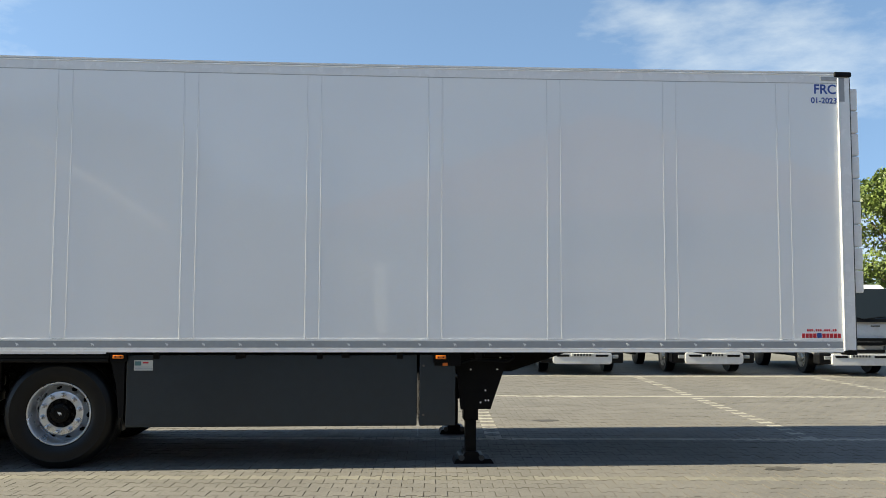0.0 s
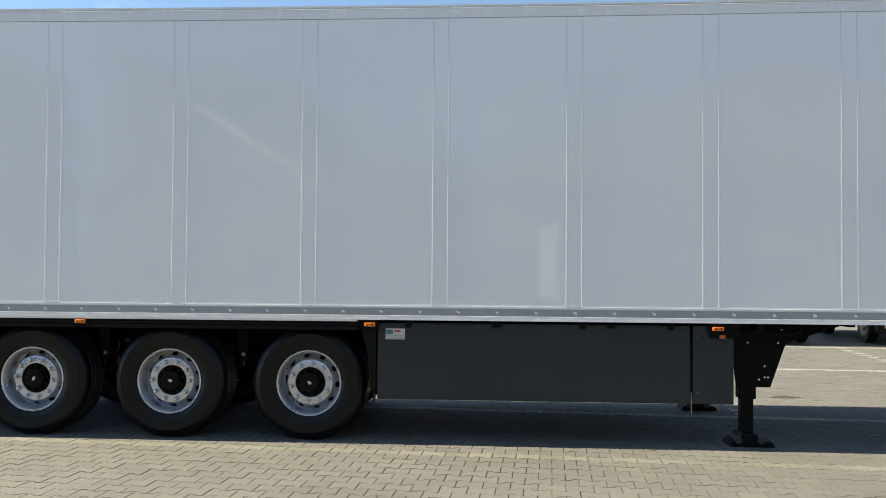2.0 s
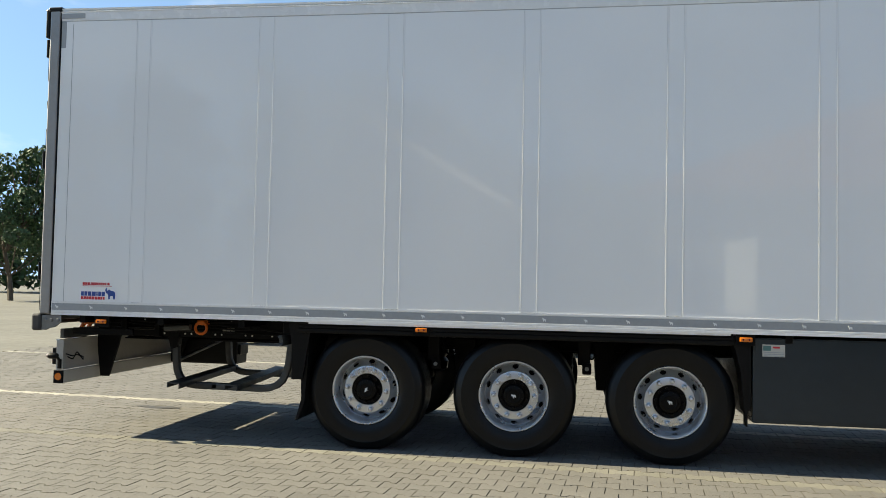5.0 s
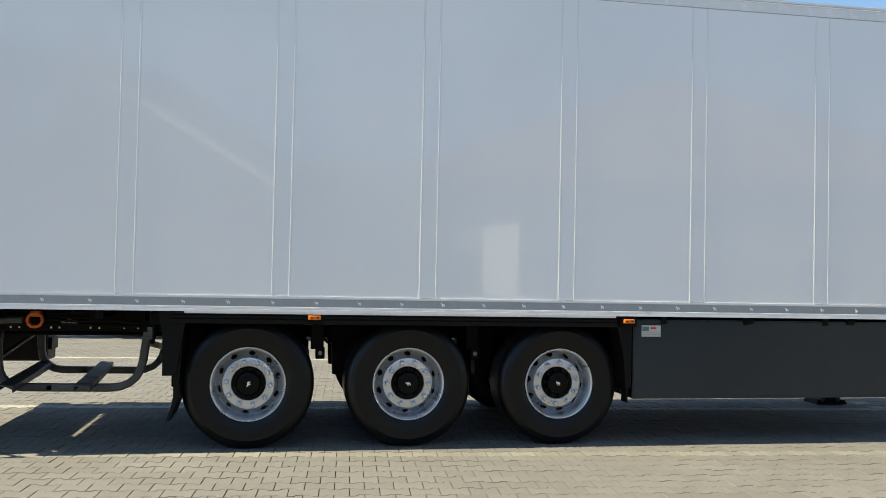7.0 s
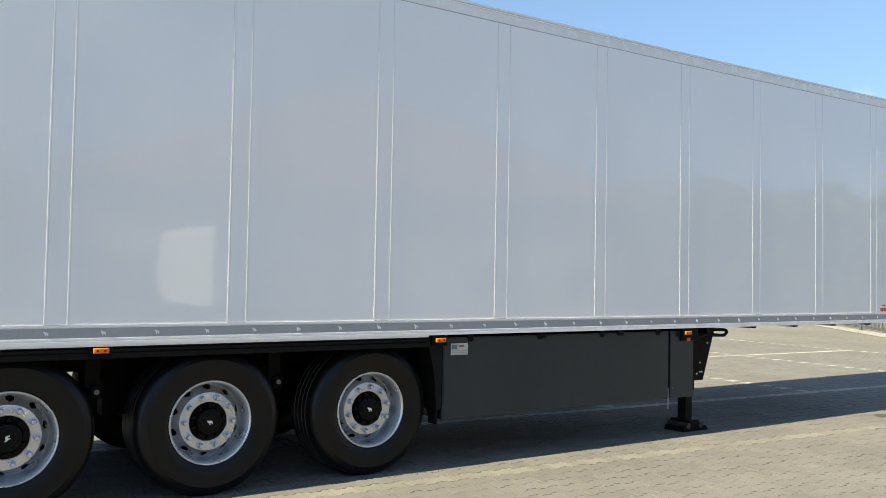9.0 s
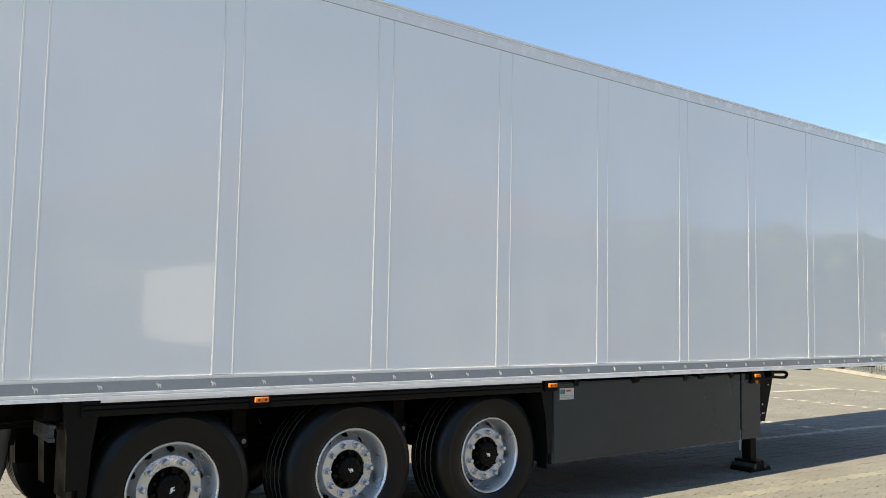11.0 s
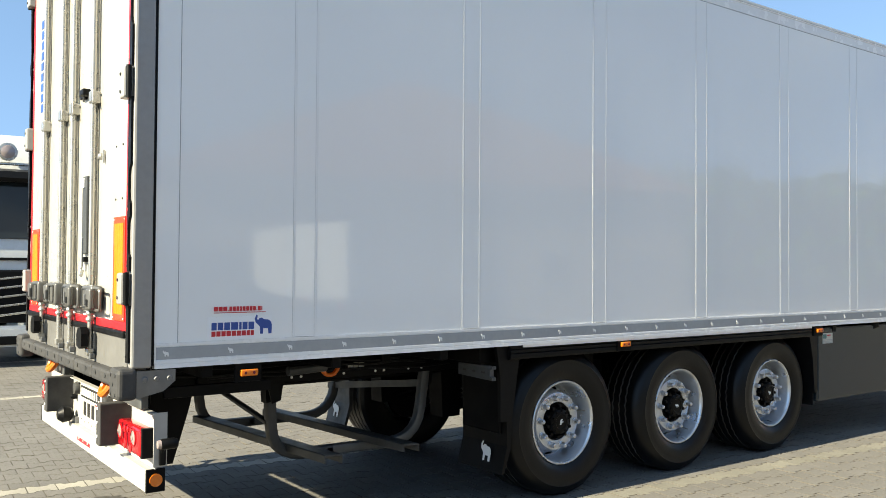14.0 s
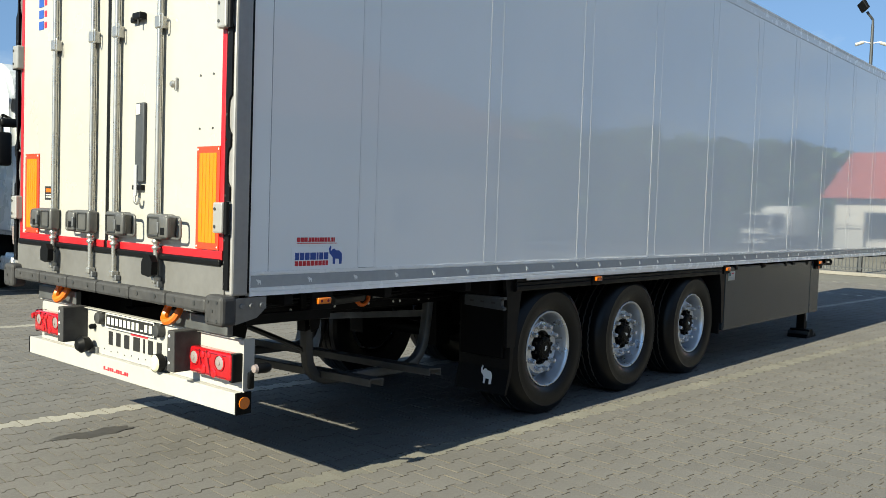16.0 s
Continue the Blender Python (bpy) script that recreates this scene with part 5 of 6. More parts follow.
first = light_truck((10.33, 18.78, 0), -3.5)
copy_thing(first, pose(13.40, 18.72, 0, 0, 0, -3))
copy_thing(first, pose(16.62, 18.2, 0, 0, 0, -4))
copy_thing(first, pose(7.27, 18.9, 0, 0, 0, -3))
copy_thing(first, pose(44.0, -7.5, 0, 0, 0, -78))


def tractor(at, angle):
    """A tall long-haul tractor unit that looks along -y along its own axes."""
    t = thing("tractor_unit", (0, 0, 0), "silver-white long-haul tractor unit parked behind the trailer", "truck")
    bm = BM()
    prism(bm, [(0.0, 0.95), (-0.05, 1.35), (0.0, 2.0), (0.16, 3.05), (0.22, 3.2), (0.40, 3.62), (0.8, 3.82), (1.5, 3.9), (2.25, 3.85), (2.25, 0.95)], "x", -1.22, 1.22)
    bmesh.ops.bevel(bm, geom=list(bm.edges), offset=0.09, segments=3, affect="EDGES")
    part("cab", bm, "silvertruck", t, "", True)
    bm = BM(); prism(bm, [(-0.035, 2.06), (0.02, 2.04), (0.17, 3.04), (0.115, 3.06)], "x", -1.14, 1.14); part("windscreen", bm, "glass", t)
    bm = BM(); prism(bm, [(-0.08, 2.96), (-0.13, 3.02), (-0.05, 3.13), (0.25, 3.2), (0.25, 2.98)], "x", -1.18, 1.18); part("sun_visor", bm, "black", t)
    for s in (-0.85, -0.4, 0.4, 0.85):
        bm = BM(); lathe(bm, [(0.10, 0.22), (0.145, 0.10), (0.145, 0.04), (0.125, 0.035)], (s, 0, 3.45), "y", 22); lamp = part("spot_lamp", bm, "chrome", t, "round chrome spot lamp", True)
        bm = BM(); lathe(bm, [(0.126, 0.045), (0.08, 0.02), (0.001, 0.012)], (s, 0, 3.45), "y", 22); part("lens", bm, "clear", lamp, "", True)
    bm = BM(); tube(bm, [(-1.1, 0.12, 3.28), (-1.0, 0.08, 3.26), (1.0, 0.08, 3.26), (1.1, 0.12, 3.28)], 0.025, 8); part("lamp_bar", bm, "chrome", t, "", True)
    bm = BM(); box(bm, -0.95, 0.95, -0.075, 0.02, 0.70, 1.55, 0.03); grille = part("grille", bm, "black", t)
    for k in range(5):
        z = 0.82 + 0.145 * k
        bm = BM(); tube(bm, [(-0.8, -0.085, z + 0.06), (-0.3, -0.095, z), (0.3, -0.095, z), (0.8, -0.085, z + 0.06)], 0.018, 8); part("grille_bar", bm, "chrome", grille, "", True)
    bm = BM(); prism(bm, [(-1.22, 0.32), (1.22, 0.32), (1.25, 0.5), (1.2, 0.66), (-1.2, 0.66), (-1.25, 0.5)], "y", -0.14, 0.6)
    bmesh.ops.bevel(bm, geom=list(bm.edges), offset=0.06, segments=2, affect="EDGES"); part("bumper", bm, "silvertruck", t, "", True)
    bm = BM(); box(bm, -0.75, 0.75, -0.155, -0.1, 0.36, 0.5, 0.02); part("lower_grille", bm, "black", t)
    bm = BM(); box(bm, -1.1, 1.1, -0.06, 0.0, 1.70, 1.745, 0.005); part("panel_gap", bm, "black", t)
    for s in (-1, 1):
        bm = BM(); prism(bm, [(s * 0.8, 0.78), (s * 1.2, 0.82), (s * 1.22, 1.12), (s * 0.98, 1.02)], "y", -0.16, 0.05); part("headlamp", bm, "clear", t)
        bm = BM(); tube(bm, [(s * 1.2, 0.2, 2.85), (s * 1.38, 0.05, 2.9), (s * 1.40, 0.0, 2.3)], 0.025, 8, 0.05); arm = part("mirror_arm", bm, "black", t)
        bm = BM(); box(bm, s * 1.36 - 0.11, s * 1.36 + 0.11, -0.06, 0.08, 2.08, 2.62, 0.05, 3); part("mirror", bm, "black", arm, "", True)
        bm = BM(); box(bm, s * 1.30 - 0.14, s * 1.30 + 0.14, -0.10, 0.06, 2.7, 2.84, 0.05, 3); part("mirror_cover", bm, "black", arm, "", True)
        for y in (1.35, 5.0):
            bm = BM(); lathe(bm, [(0.29, s * 1.02 - 0.15), (0.48, s * 1.02 - 0.16), (0.51, s * 1.02 - 0.12), (0.51, s * 1.02 + 0.12), (0.48, s * 1.02 + 0.16), (0.29, s * 1.02 + 0.15)], (0, y, 0.51), "x", 32)
            wh = part("wheel", bm, "rubber", t, "", True)
            bm = BM(); lathe(bm, [(0.295, s * 1.02 - 0.1), (0.27, s * 1.02), (0.15, s * 1.03), (0.12, s * 1.12), (0.001, s * 1.12)], (0, y, 0.51), "x", 28); part("rim", bm, "rim", wh, "", True)
        bm = BM(); box(bm, s * 1.12 - 0.12, s * 1.12 + 0.12, 2.2, 4.1, 0.4, 1.0, 0.04); part("side_skirt", bm, "silvertruck", t)
    bm = BM(); box(bm, -0.45, 0.45, 0.3, 5.9, 0.6, 0.95, 0.02); part("frame", bm, "chassis", t)
    t.matrix_basis = pose(*at, 0, 0, angle)
    return t


tr = tractor((-2.35, 18.65, 0), -4.0)
copy_thing(tr, pose(1.35, 18.4, 0, 0, 0, -4.0))
copy_thing(tr, pose(-6.2, 18.9, 0, 0, 0, -4.0))


def box_lorry(at, angle):
    """A white box lorry whose rear looks along -x along its own axes."""
    t = thing("box_lorry", (0, 0, 0), "white box lorry standing across the yard", "truck")
    bm = BM(); box(bm, 0, 4.3, -1.32, 1.32, 0.82, 2.72, 0.03); part("cargo_box", bm, "cabwhite", t)
    for s in (-1, 1):
        bm = BM(); box(bm, -0.03, 0.0, min(0.02 * s, 1.28 * s), max(0.02 * s, 1.28 * s), 0.9, 2.66, 0.008); part("rear_door", bm, "cabwhite", t)
    bm = BM(); prism(bm, [(4.35, 0.5), (5.95, 0.5), (6.0, 1.2), (5.6, 2.05), (4.45, 2.1), (4.35, 2.0)], "y", -0.95, 0.95); part("cab", bm, "cabwhite", t)
    for s in (-1, 1):
        bm = BM(); prism(bm, [(4.7, 1.25), (5.6, 1.25), (5.4, 1.9), (4.7, 1.9)], "y", s * 0.955, s * 0.965); part("side_window", bm, "glass", t)
        bm = BM(); box(bm, -0.04, 0.0, s * 1.1 - 0.09, s * 1.1 + 0.09, 0.62, 0.75, 0.01); part("tail_lamp", bm, "redlens", t)
        for x in (1.2, 5.2):
            bm = BM(); lathe(bm, [(0.2, s * 0.85 - 0.1), (0.36, s * 0.85 - 0.1), (0.38, s * 0.85), (0.36, s * 0.85 + 0.1), (0.2, s * 0.85 + 0.1)], (x, 0, 0.38), "y", 24); part("wheel", bm, "rubber", t, "", True)
    bm = BM(); box(bm, 0.1, 5.0, -0.5, 0.5, 0.5, 0.8); part("frame", bm, "chassis", t)
    t.matrix_basis = pose(*at, 0, 0, angle)
    return t


lorry = box_lorry((5.71, -6.87, 0), -6)
for x, y, a in ((6.3, -9.85, -4), (6.5, -12.9, -5), (6.4, -15.9, -4)):
    copy_thing(lorry, pose(x, y, 0, 0, 0, a))


# ---- fence, lamp post, houses ----
fence = thing("fence", (22.7, 12, 0), "dark metal bar fence along the yard", "fence")
RUN = [Vector((22.3, -17.0, 0)), Vector((22.8, 13.2, 0)), Vector((34.0, 26.0, 0))]
FIRST = (RUN[1] - RUN[0]).length


def along(d):
    a, b, d = (RUN[0], RUN[1], d) if d < FIRST else (RUN[1], RUN[2], d - FIRST)
    return a + (b - a).normalized() * d


for k in range(15):
    p, q = along(3.02 * k), along(3.02 * (k + 1))
    bm = BM(); box(bm, p.x - 0.04, p.x + 0.04, p.y - 0.04, p.y + 0.04, 0, 1.62, 0.006); part("post", bm, "fence", fence)
    for z in (0.24, 0.85, 1.45):
        bm = BM(); tube(bm, [p + Vector((0, 0, z)), q + Vector((0, 0, z))], 0.02, 4); part("rail", bm, "fence", fence)
    bm = BM()
    side = (q - p).normalized().cross(Vector((0, 0, 1))) * 0.13
    prism(bm, [tuple((p + side)[:2]), tuple((q + side)[:2]), tuple((q - side)[:2]), tuple((p - side)[:2])], "z", 0, 0.10)
    part("plinth", bm, "kerb", fence)
bar = BM(); box(bar, -0.011, 0.011, -0.011, 0.011, 0.16, 1.6)
prism(bar, [(-0.011, 1.6), (0.011, 1.6), (0, 1.68)], "y", -0.004, 0.004)
bar_mesh = mesh_of("bar", bar, "fence")
for k in range(290):
    part("bar", bar_mesh, None, fence).matrix_basis = Matrix.Translation(along(12.0 + 0.112 * k))

post = thing("lamp_post", (24.2, 12.1, 0), "black street lamp post with two white cameras", "lamp post")
bm = BM(); lathe(bm, [(0.09, 0), (0.07, 3.0), (0.045, 8.0)], (24.2, 12.1, 0), "z", 14); part("pole", bm, "fence", post, smooth=True)
bm = BM(); tube(bm, [(24.2, 12.1, 7.9), (24.2, 12.1, 8.2), (24.05, 12.25, 8.45)], 0.04, 8); part("arm", bm, "fence", post)
bm = BM(); box(bm, -0.2, 0.2, -0.16, 0.16, -0.05, 0.07, 0.03)
bmesh.ops.transform(bm, matrix=pose(23.95, 12.35, 8.62, 62, 12, 40), verts=bm.verts); part("lamp_head", bm, "black", post)
for s in (-1, 1):
    bm = BM(); tube(bm, [(24.2, 12.1, 7.45), (24.2 - s * 0.18, 12.1 + s * 0.22, 7.5)], 0.02, 6); arm = part("camera_arm", bm, "rail", post)
    bm = BM(); tube(bm, [(24.2 - s * 0.18, 12.1 + s * 0.2, 7.48), (24.2 - s * 0.28, 12.1 + s * 0.42, 7.40)], 0.055, 10); part("camera_body", bm, "white", arm)


def house(at, angle, w, d, h, roof_h, roof_mat, label):
    t = thing("house", (0, 0, 0), label, "house")
    bm = BM(); box(bm, -w / 2, w / 2, -d / 2, d / 2, 0, h); part("wall", bm, "plaster", t)
    bm = BM(); prism(bm, [(-d / 2 - 0.5, h - 0.05), (d / 2 + 0.5, h - 0.05), (0, h + roof_h)], "x", -w / 2 - 0.5, w / 2 + 0.5); part("roof", bm, roof_mat, t)
    bm = BM(); box(bm, w * 0.2, w * 0.2 + 0.6, 0.5, 1.1, h + roof_h * 0.4, h + roof_h + 0.7); part("chimney", bm, "plaster", t)
    for sy in (-1, 1):
        for k in range(3):
            x = (-0.32 + 0.32 * k) * w
            bm = BM(); box(bm, x - 0.6, x + 0.6, sy * d / 2 - 0.03, sy * d / 2 + 0.03, 0.9, 2.2); win = part("window", bm, "white", t)
            bm = BM(); box(bm, x - 0.52, x + 0.52, sy * d / 2 - 0.04, sy * d / 2 + 0.04, 0.98, 2.12); part("pane", bm, "glass", win)
    for sx in (-1, 1):
        for k in range(2):
            y = (-0.22 + 0.44 * k) * d
            bm = BM(); box(bm, sx * w / 2 - 0.03, sx * w / 2 + 0.03, y - 0.55, y + 0.55, 0.9, 2.2); win = part("window", bm, "white", t)
            bm = BM(); box(bm, sx * w / 2 - 0.04, sx * w / 2 + 0.04, y - 0.47, y + 0.47, 0.98, 2.12); part("pane", bm, "glass", win)
    t.matrix_basis = pose(*at, 0, 0, angle)
    return t


def hip_house(at, angle, w, d, h, roof_h, ridge, label):
    """A wide house under a hipped red roof; its long side runs along x along its own axes."""
    t = thing("house", (0, 0, 0), label, "house")
    bm = BM(); box(bm, -w / 2, w / 2, -d / 2, d / 2, 0, h); part("wall", bm, "plasterdull", t)
    bm = BM()
    low = [bm.verts.new(p) for p in ((-w / 2 - 0.6, -d / 2 - 0.6, h - 0.1), (w / 2 + 0.6, -d / 2 - 0.6, h - 0.1), (w / 2 + 0.6, d / 2 + 0.6, h - 0.1), (-w / 2 - 0.6, d / 2 + 0.6, h - 0.1))]
    a, b = bm.verts.new((-ridge / 2, 0, h + roof_h)), bm.verts.new((ridge / 2, 0, h + roof_h))
    for f in ((low[0], low[1], b, a), (low[1], low[2], b), (low[2], low[3], a, b), (low[3], low[0], a), tuple(low[::-1])):
        bm.faces.new(f)
    part("roof", bm, "roofbrown", t)
    for k in range(5):
        x = (-0.4 + 0.2 * k) * w
        for z in (0.9, 3.4):
            if z + 1.3 > h - 0.2:
                continue
            bm = BM(); box(bm, x - 0.6, x + 0.6, d / 2 - 0.03, d / 2 + 0.03, z, z + 1.3); win = part("window", bm, "white", t)
            bm = BM(); box(bm, x - 0.52, x + 0.52, d / 2 - 0.04, d / 2 + 0.04, z + 0.08, z + 1.22); part("pane", bm, "glass", win)
    t.matrix_basis = pose(*at, 0, 0, angle)
    return t


hip_house((14.2, -15.2, 0), 14, 19, 9, 4.6, 4.2, 1.2, "wide dull plastered house under a brown-red hipped roof across the road")


def gable_house(at, angle, w, d, h, roof_h, label):
    """A dark timber house whose gable looks along y along its own axes, with a pale board along the roof's edge."""
    t = thing("house", (0, 0, 0), label, "house")
    bm = BM(); prism(bm, [(-w / 2, 0), (w / 2, 0), (w / 2, h), (0, h + roof_h), (-w / 2, h)], "y", -d, 0); part("wall", bm, "timber", t)
    for s in (-1, 1):
        bm = BM(); prism(bm, [(0, h + roof_h + 0.02), (s * (w / 2 + 0.5), h - 0.5 * roof_h / (w / 2) + 0.02), (s * (w / 2 + 0.5), h - 0.5 * roof_h / (w / 2) + 0.2), (0, h + roof_h + 0.2)], "y", -d - 0.4, 0.4)
        part("roof", bm, "roofgrey", t)
        if s < 0:
            continue
        bm = BM(); prism(bm, [(0, h + roof_h - 0.01), (s * (w / 2 + 0.5), h - 0.5 * roof_h / (w / 2) - 0.01), (s * (w / 2 + 0.5), h - 0.5 * roof_h / (w / 2) + 0.2), (0, h + roof_h + 0.2)], "y", 0.402, 0.46)
        part("verge_board", bm, "verge", t, "pale sunlit roof edge board")
    for x in (-w * 0.22, w * 0.22):
        bm = BM(); box(bm, x - 0.6, x + 0.6, -0.03, 0.03, 0.9, 2.2); win = part("window", bm, "white", t)
        bm = BM(); box(bm, x - 0.52, x + 0.52, -0.04, 0.04, 0.98, 2.12); part("pane", bm, "glass", win)
    t.matrix_basis = pose(*at, 0, 0, angle)
    return t


gable_house((-4.6, -10.2, 0), 25, 9.6, 5, 3.75, 2.65, "dark timber house with a pale roof edge across the road")
house((41, 23.5, 0), -4, 9, 15, 2.9, 2.6, "roofgrey", "low white house with dark grey roof behind the fence")
house((39, 4.6, 0), 90, 10, 8, 2.8, 2.3, "rooftile", "white house with a red tiled roof across the road")


# ---- trees ----
def leaf_cloud(bm_pts, seed, centre, radius, count, size):
    rng = np.random.RandomState(seed)
    for _ in range(count):
        v = rng.normal(size=3)
        v /= np.linalg.norm(v)
        p = np.array(centre) + v * np.array(radius) * rng.uniform(0.45, 1.0) ** 0.6
        bm_pts.append((p, rng.normal(size=(2, 3)), size * rng.uniform(0.6, 1.4)))


def leaf_mesh(points, mat):
    verts, faces = [], []
    for p, (a, b), s in points:
        a = a / np.linalg.norm(a)
        b = b - a * (a @ b)
        b = b / np.linalg.norm(b)
        i = len(verts)
        verts += [p - a * s, p - b * s * 0.55, p + a * s, p + b * s * 0.55]
        faces.append((i, i + 1, i + 2, i + 3))
    me = bpy.data.meshes.new("crown")
    me.from_pydata([tuple(v) for v in verts], [], faces)
    me.materials.append(M[mat])
    return me


def tree(at, height, spread, seed, clumps=26, leaves=210, size=0.15, mat="leaf"):
    rng = random.Random(seed)
    t = thing("tree", at, "broad leafy green tree behind the yard", "tree", "trees round the yard")
    t.matrix_basis = Matrix.Identity(4)
    bm = BM()
    bend = [Vector((rng.uniform(-0.2, 0.2) * k, rng.uniform(-0.2, 0.2) * k, height * 0.8 * k / 5)) for k in range(6)]
    for a, b, k in zip(bend, bend[1:], range(5)):
        r0, r1 = height * 0.02 * (1 - k / 6), height * 0.02 * (1 - (k + 1) / 6)
        ra = [bm.verts.new(a + Vector((math.cos(i * 0.785) * r0, math.sin(i * 0.785) * r0, 0))) for i in range(8)]
        rb = [bm.verts.new(b + Vector((math.cos(i * 0.785) * r1, math.sin(i * 0.785) * r1, 0))) for i in range(8)]
        for i in range(8):
            bm.faces.new((ra[i], ra[(i + 1) % 8], rb[(i + 1) % 8], rb[i]))
    pts = []
    for c in range(clumps):
        ang, h = rng.uniform(0, 6.283), rng.uniform(0.25, 1.0)
        rad = spread * math.sqrt(max(0.05, 1 - (h - 0.55) ** 2 / 0.26)) * rng.uniform(0.35, 1.0)
        centre = Vector((math.cos(ang) * rad, math.sin(ang) * rad, height * h))
        start = bend[min(5, max(1, int(h * 4)))]
        tube(bm, [start, start.lerp(centre, 0.5) + Vector((0, 0, -0.15)), centre], height * 0.004, 5)
        q = spread * rng.uniform(0.22, 0.40)
        leaf_cloud(pts, seed * 100 + c, centre, (q, q, q * 0.7), leaves, size)
    part("trunk", bm, "bark", t)
    part("crown", leaf_mesh(pts, mat), None, t)
    t.matrix_basis = Matrix.Translation(at)
    return t


oak = tree((33.5, 41, 0), 8.7, 3.5, 5, 46, 640, 0.105)
copy_thing(oak, pose(39, 36, 0, 0, 0, 70) @ Matrix.Scale(0.9, 4)).scale = (0.9, 0.9, 0.85)
lime = tree((28, 45, 0), 8.5, 3.2, 8, 34, 380, 0.12, "leafdark")
for x, y, r, s in ((50, 33, 20, 1.1), (58, 24, 110, 1.0), (47, 40, 200, 1.25), (-22, 47, 90, 0.9), (-30, 44, 10, 1.0), (62, 12, 230, 0.95), (34, 9, 140, 0.22), (33, 13, 60, 0.25), (34.5, 6, 10, 0.22)):
    c = copy_thing(lime if r % 20 else oak, pose(x, y, 0, 0, 0, r))
    c.scale = (s, s, s)

# far woods beyond the yard on the camera's side
woods = thing("far_woods", (0, -34, 0), "dark green line of trees across the road", "woods", kind="stuff")
rng = random.Random(21)
pts = []
for k in range(230):
    x = rng.uniform(-60, 75)
    y = -32 + rng.uniform(-7, 5) + 0.002 * x * x
    top = 5.6 + 6.4 / (1 + math.exp((x + 4) / 2.2)) + 3.4 * math.exp(-((x - 18) / 4.0) ** 2) + (1.8 if x > 40 else 0) + 0.6 * math.sin(x * 0.45) + rng.uniform(-0.6, 0.6)
    for h in (0.25, 0.5, 0.75, 0.95):
        q = rng.uniform(1.6, 2.6) * (1.15 - 0.5 * h)
        leaf_cloud(pts, 5000 + k * 7 + int(h * 10), (x + rng.uniform(-0.8, 0.8), y, top * h), (q, q, q * 0.9), 42, 0.42)
for k in range(120):
    d = k / 119
    x, y = 24 + 28 * d + rng.uniform(-1.5, 1.5), -29 + 24 * d + rng.uniform(-1.5, 1.5)
    for h in (0.2, 0.45, 0.7, 0.92):
        leaf_cloud(pts, 7000 + k * 7 + int(h * 10), (x, y, (5.7 + 0.5 * math.sin(k * 0.3)) * h), (1.7, 1.7, 1.1), 46, 0.36)
part("crowns", leaf_mesh(pts, "leafdark"), None, woods)
bm = BM()
for k in range(70):
    x = -70 + 2.1 * k
    tube(bm, [(x, -32, 0), (x + rng.uniform(-0.5, 0.5), -32, 6)], 0.14, 5)
part("trunks", bm, "bark", woods)

# low line of trees on the horizon behind the parked lorries
belt = thing("tree_belt", (10, 75, 0), "low dark green tree belt on the horizon behind the yard", "woods", kind="stuff")
pts = []
for k in range(150):
    x = rng.uniform(-70, 130)
    y = 72 + rng.uniform(-3, 3) - 0.0016 * (x - 20) ** 2
    for h in (0.3, 0.7, 0.95):
        leaf_cloud(pts, 9000 + k * 5 + int(h * 10), (x + rng.uniform(-1.2, 1.2), y, (5.2 + 1.3 * math.sin(x * 0.21)) * h), (2.4, 2.0, 1.5), 46, 0.42)
part("crowns", leaf_mesh(pts, "leafdark"), None, belt)

# ---- pavers ----
PU, PV, JOINT = 0.2, 0.165, 0.005
WAVE = 0.016
half = PU / 2


def outline(inset):
    """Dog-bone paver outline: straight ends, waisted long sides."""
    h, w, a = half - inset, PV / 2 - inset, WAVE
    xs = [-h, -0.060, -0.042, 0.042, 0.060, h]
    up = [(x, w + (a if abs(x) > 0.05 else -a)) for x in xs]
    dn = [(x, -y) for x, y in up]
    return dn + up[::-1]


top_o, low_o = outline(JOINT / 2 + 0.0011), outline(JOINT / 2)
COS, SIN = math.cos(PAVE), math.sin(PAVE)
LINE_ROWS = [round(v / PV) for v in (7.78, 10.0, 14.83, 19.1)]
DASH_U = [round((10.25 + 3.93 * k) / PU) * PU for k in range(-1, 3)]


def is_pale(u, row):
    v = row * PV
    if row in LINE_ROWS:
        return True
    if 10.0 < v < 19.2 and row % 2 == 0:
        return any(abs(u - d) < PU * 0.4 for d in DASH_U)
    return False


def paver_verts(u, v, z, tip):
    out = []
    for o, zz in ((low_o, -0.010), (low_o, -0.003), (top_o, 0.0)):
        for x, y in o:
            uu, vv = u + x, v + y
            out.append((uu * COS - vv * SIN, uu * SIN + vv * COS, zz + z + tip[0] * x + tip[1] * y))
    return out


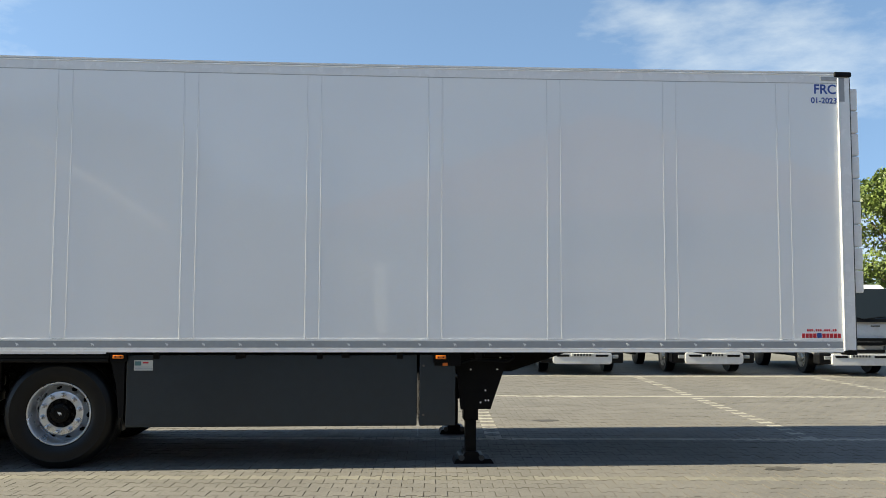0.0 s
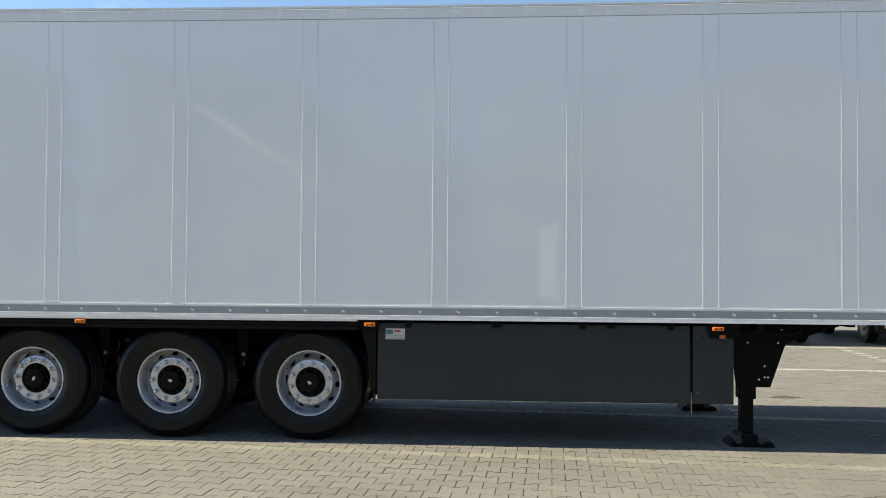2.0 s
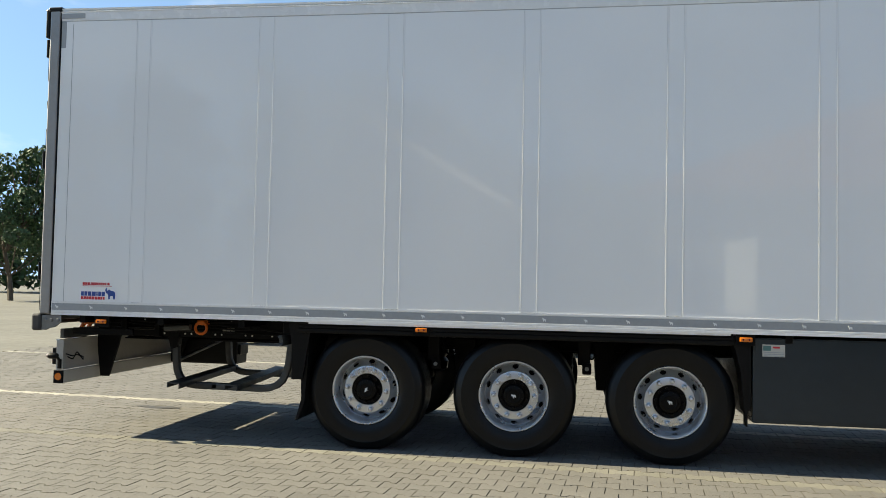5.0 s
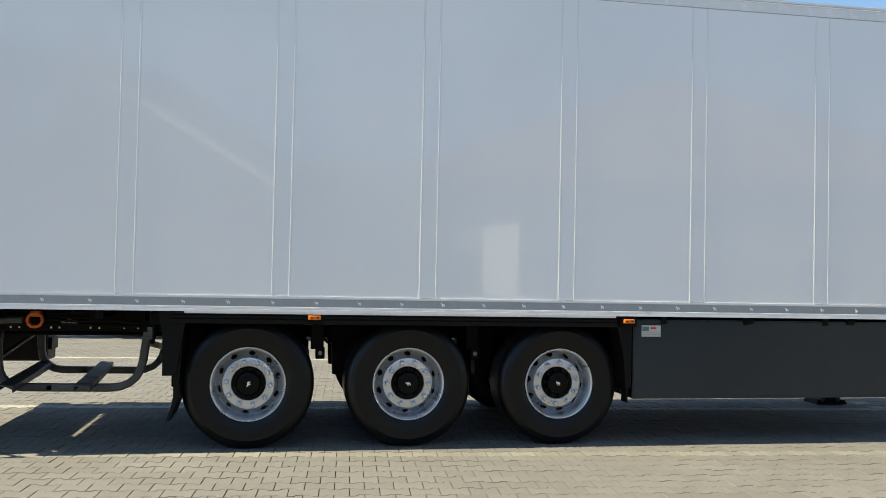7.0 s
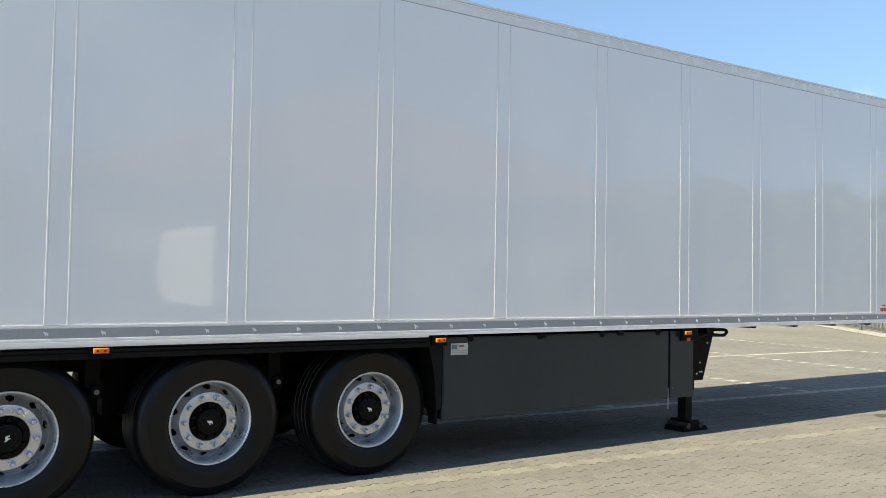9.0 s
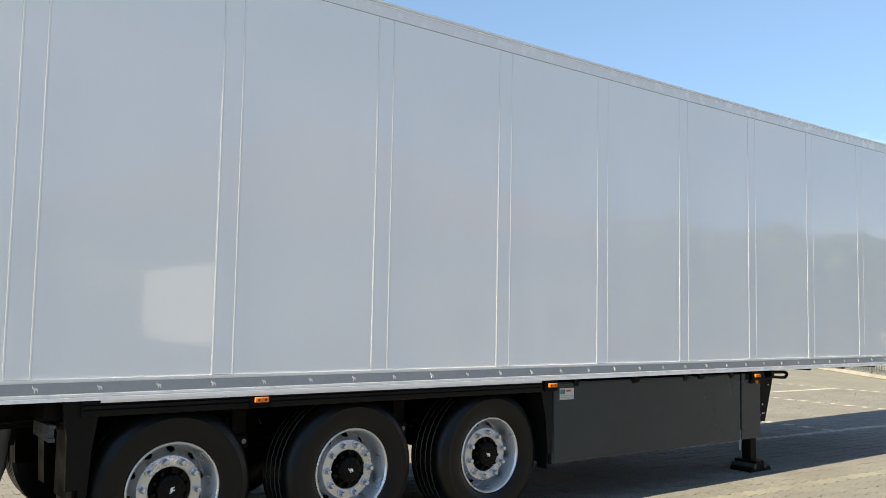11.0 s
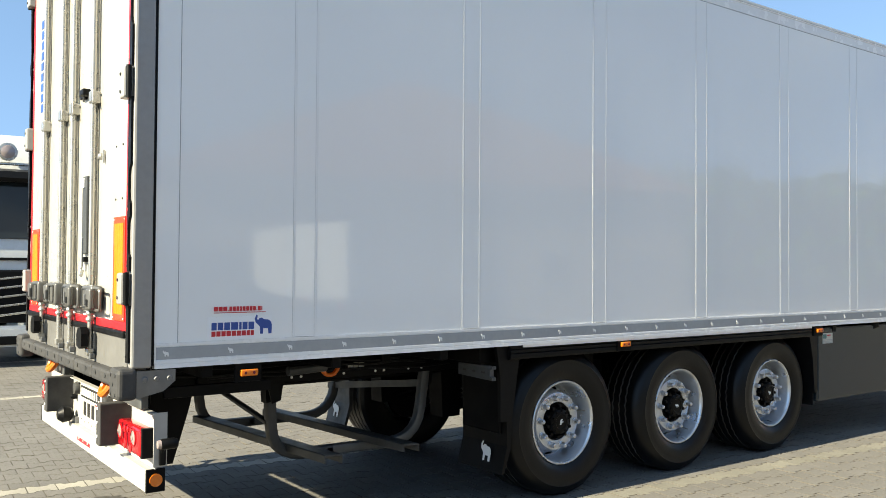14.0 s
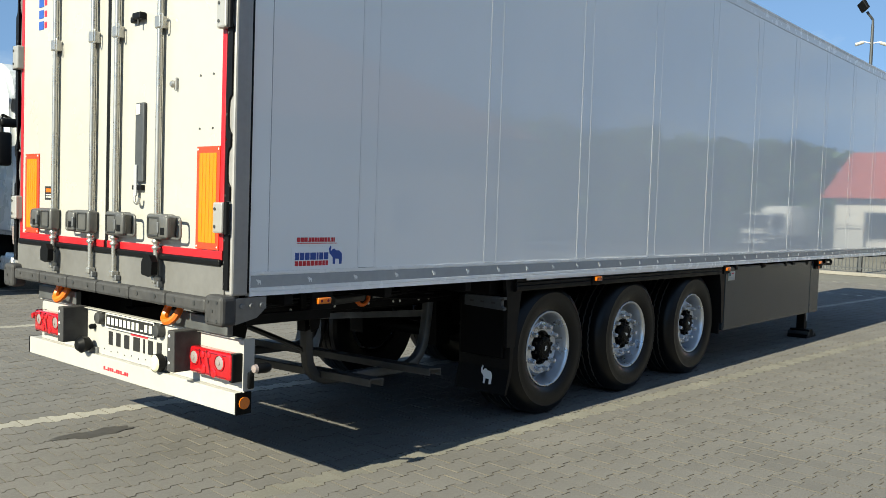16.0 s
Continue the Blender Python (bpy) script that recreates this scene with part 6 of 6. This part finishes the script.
NO = len(top_o)
PFACES = [tuple(range(2 * NO, 3 * NO))]
for ring in (0, 1):
    for i in range(NO):
        j = (i + 1) % NO
        PFACES.append((ring * NO + i, ring * NO + j, (ring + 1) * NO + j, (ring + 1) * NO + i))
rng = random.Random(4)
piles = {"paver": ([], []), "paverlight": ([], []), "palefar": ([], [])}
singles = []
for row in range(int(-2.5 / PV), int(20.5 / PV)):
    v = row * PV
    reach = (-10.0, 18.5) if v > 3 else (-10, 13)
    for col in range(int(reach[0] / PU), int(reach[1] / PU)):
        u = col * PU + (half if row % 2 else 0)
        pale = is_pale(u, row)
        if not pale and -3.4 < u < -0.6 and 5.9 < v < 7.55 and len(singles) < 150 or not pale and 0.0 < u < 3.0 and 6.6 < v < 7.55 and len(singles) < 290:
            singles.append((u, v))
            continue
        # the nearest line row has a darker pale tone than the other lines
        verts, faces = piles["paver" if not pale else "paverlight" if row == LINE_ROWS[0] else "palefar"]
        i = len(verts)
        verts += paver_verts(u, v, rng.uniform(-0.0022, 0.0008), (rng.uniform(-0.005, 0.005), rng.uniform(-0.005, 0.005)))
        faces += [tuple(i + k for k in f) for f in PFACES]
for mat, (verts, faces) in piles.items():
    me = bpy.data.meshes.new("pavers")
    me.from_pydata(verts, [], faces)
    me.materials.append(M[mat])
    me.materials.append(M["bed"])
    me.polygons.foreach_set("material_index", [0 if k % len(PFACES) == 0 else 1 for k in range(len(faces))])
    ob = part("pavers" if mat == "paver" else "line_pavers", me, None, ground, "" if mat == "paver" else "pale pavers laid as parking lines")
    tagged(ob, kind="stuff")
me = bpy.data.meshes.new("paver")
me.from_pydata([(x, y, z) for o, z in ((low_o, -0.010), (low_o, -0.003), (top_o, 0.0)) for x, y in o], [], PFACES)
me.materials.append(M["paverpart"])
me.materials.append(M["bed"])
me.polygons.foreach_set("material_index", [0] + [1] * (len(PFACES) - 1))
for u, v in singles:
    p = part("paver", me, None, ground)
    p.matrix_basis = Matrix.Translation((u * COS - v * SIN, u * SIN + v * COS, rng.uniform(-0.0022, 0.0008))) @ Matrix.Rotation(PAVE, 4, "Z")
bm = BM()
for u, v in ((-9.9, -2.4), (12.9, -2.4), (12.9, 3.1), (18.4, 3.1), (18.4, 20.3), (-9.9, 20.3)):
    bm.verts.new((u * COS - v * SIN, u * SIN + v * COS, -0.005))
bm.faces.new(bm.verts)
part("joint_bed", bm, "bed", ground)

# small oil stains on the pavers beside the trailer
for n, (cx, cy, rx, ry) in enumerate(((9.62, 7.62, 0.24, 0.09), (-2.85, 9.72, 0.34, 0.10), (7.97, 11.15, 0.2, 0.12))):
    rng = random.Random(31 + n)
    bm = BM()
    ring = [bm.verts.new((cx + rx * math.cos(a) * rng.uniform(0.55, 1.1), cy + ry * math.sin(a) * rng.uniform(0.55, 1.1), 0.0022)) for a in [k * 0.2618 for k in range(24)]]
    bm.faces.new(ring)
    part("oil_stain", bm, "oil", ground, "small dark oil stain")
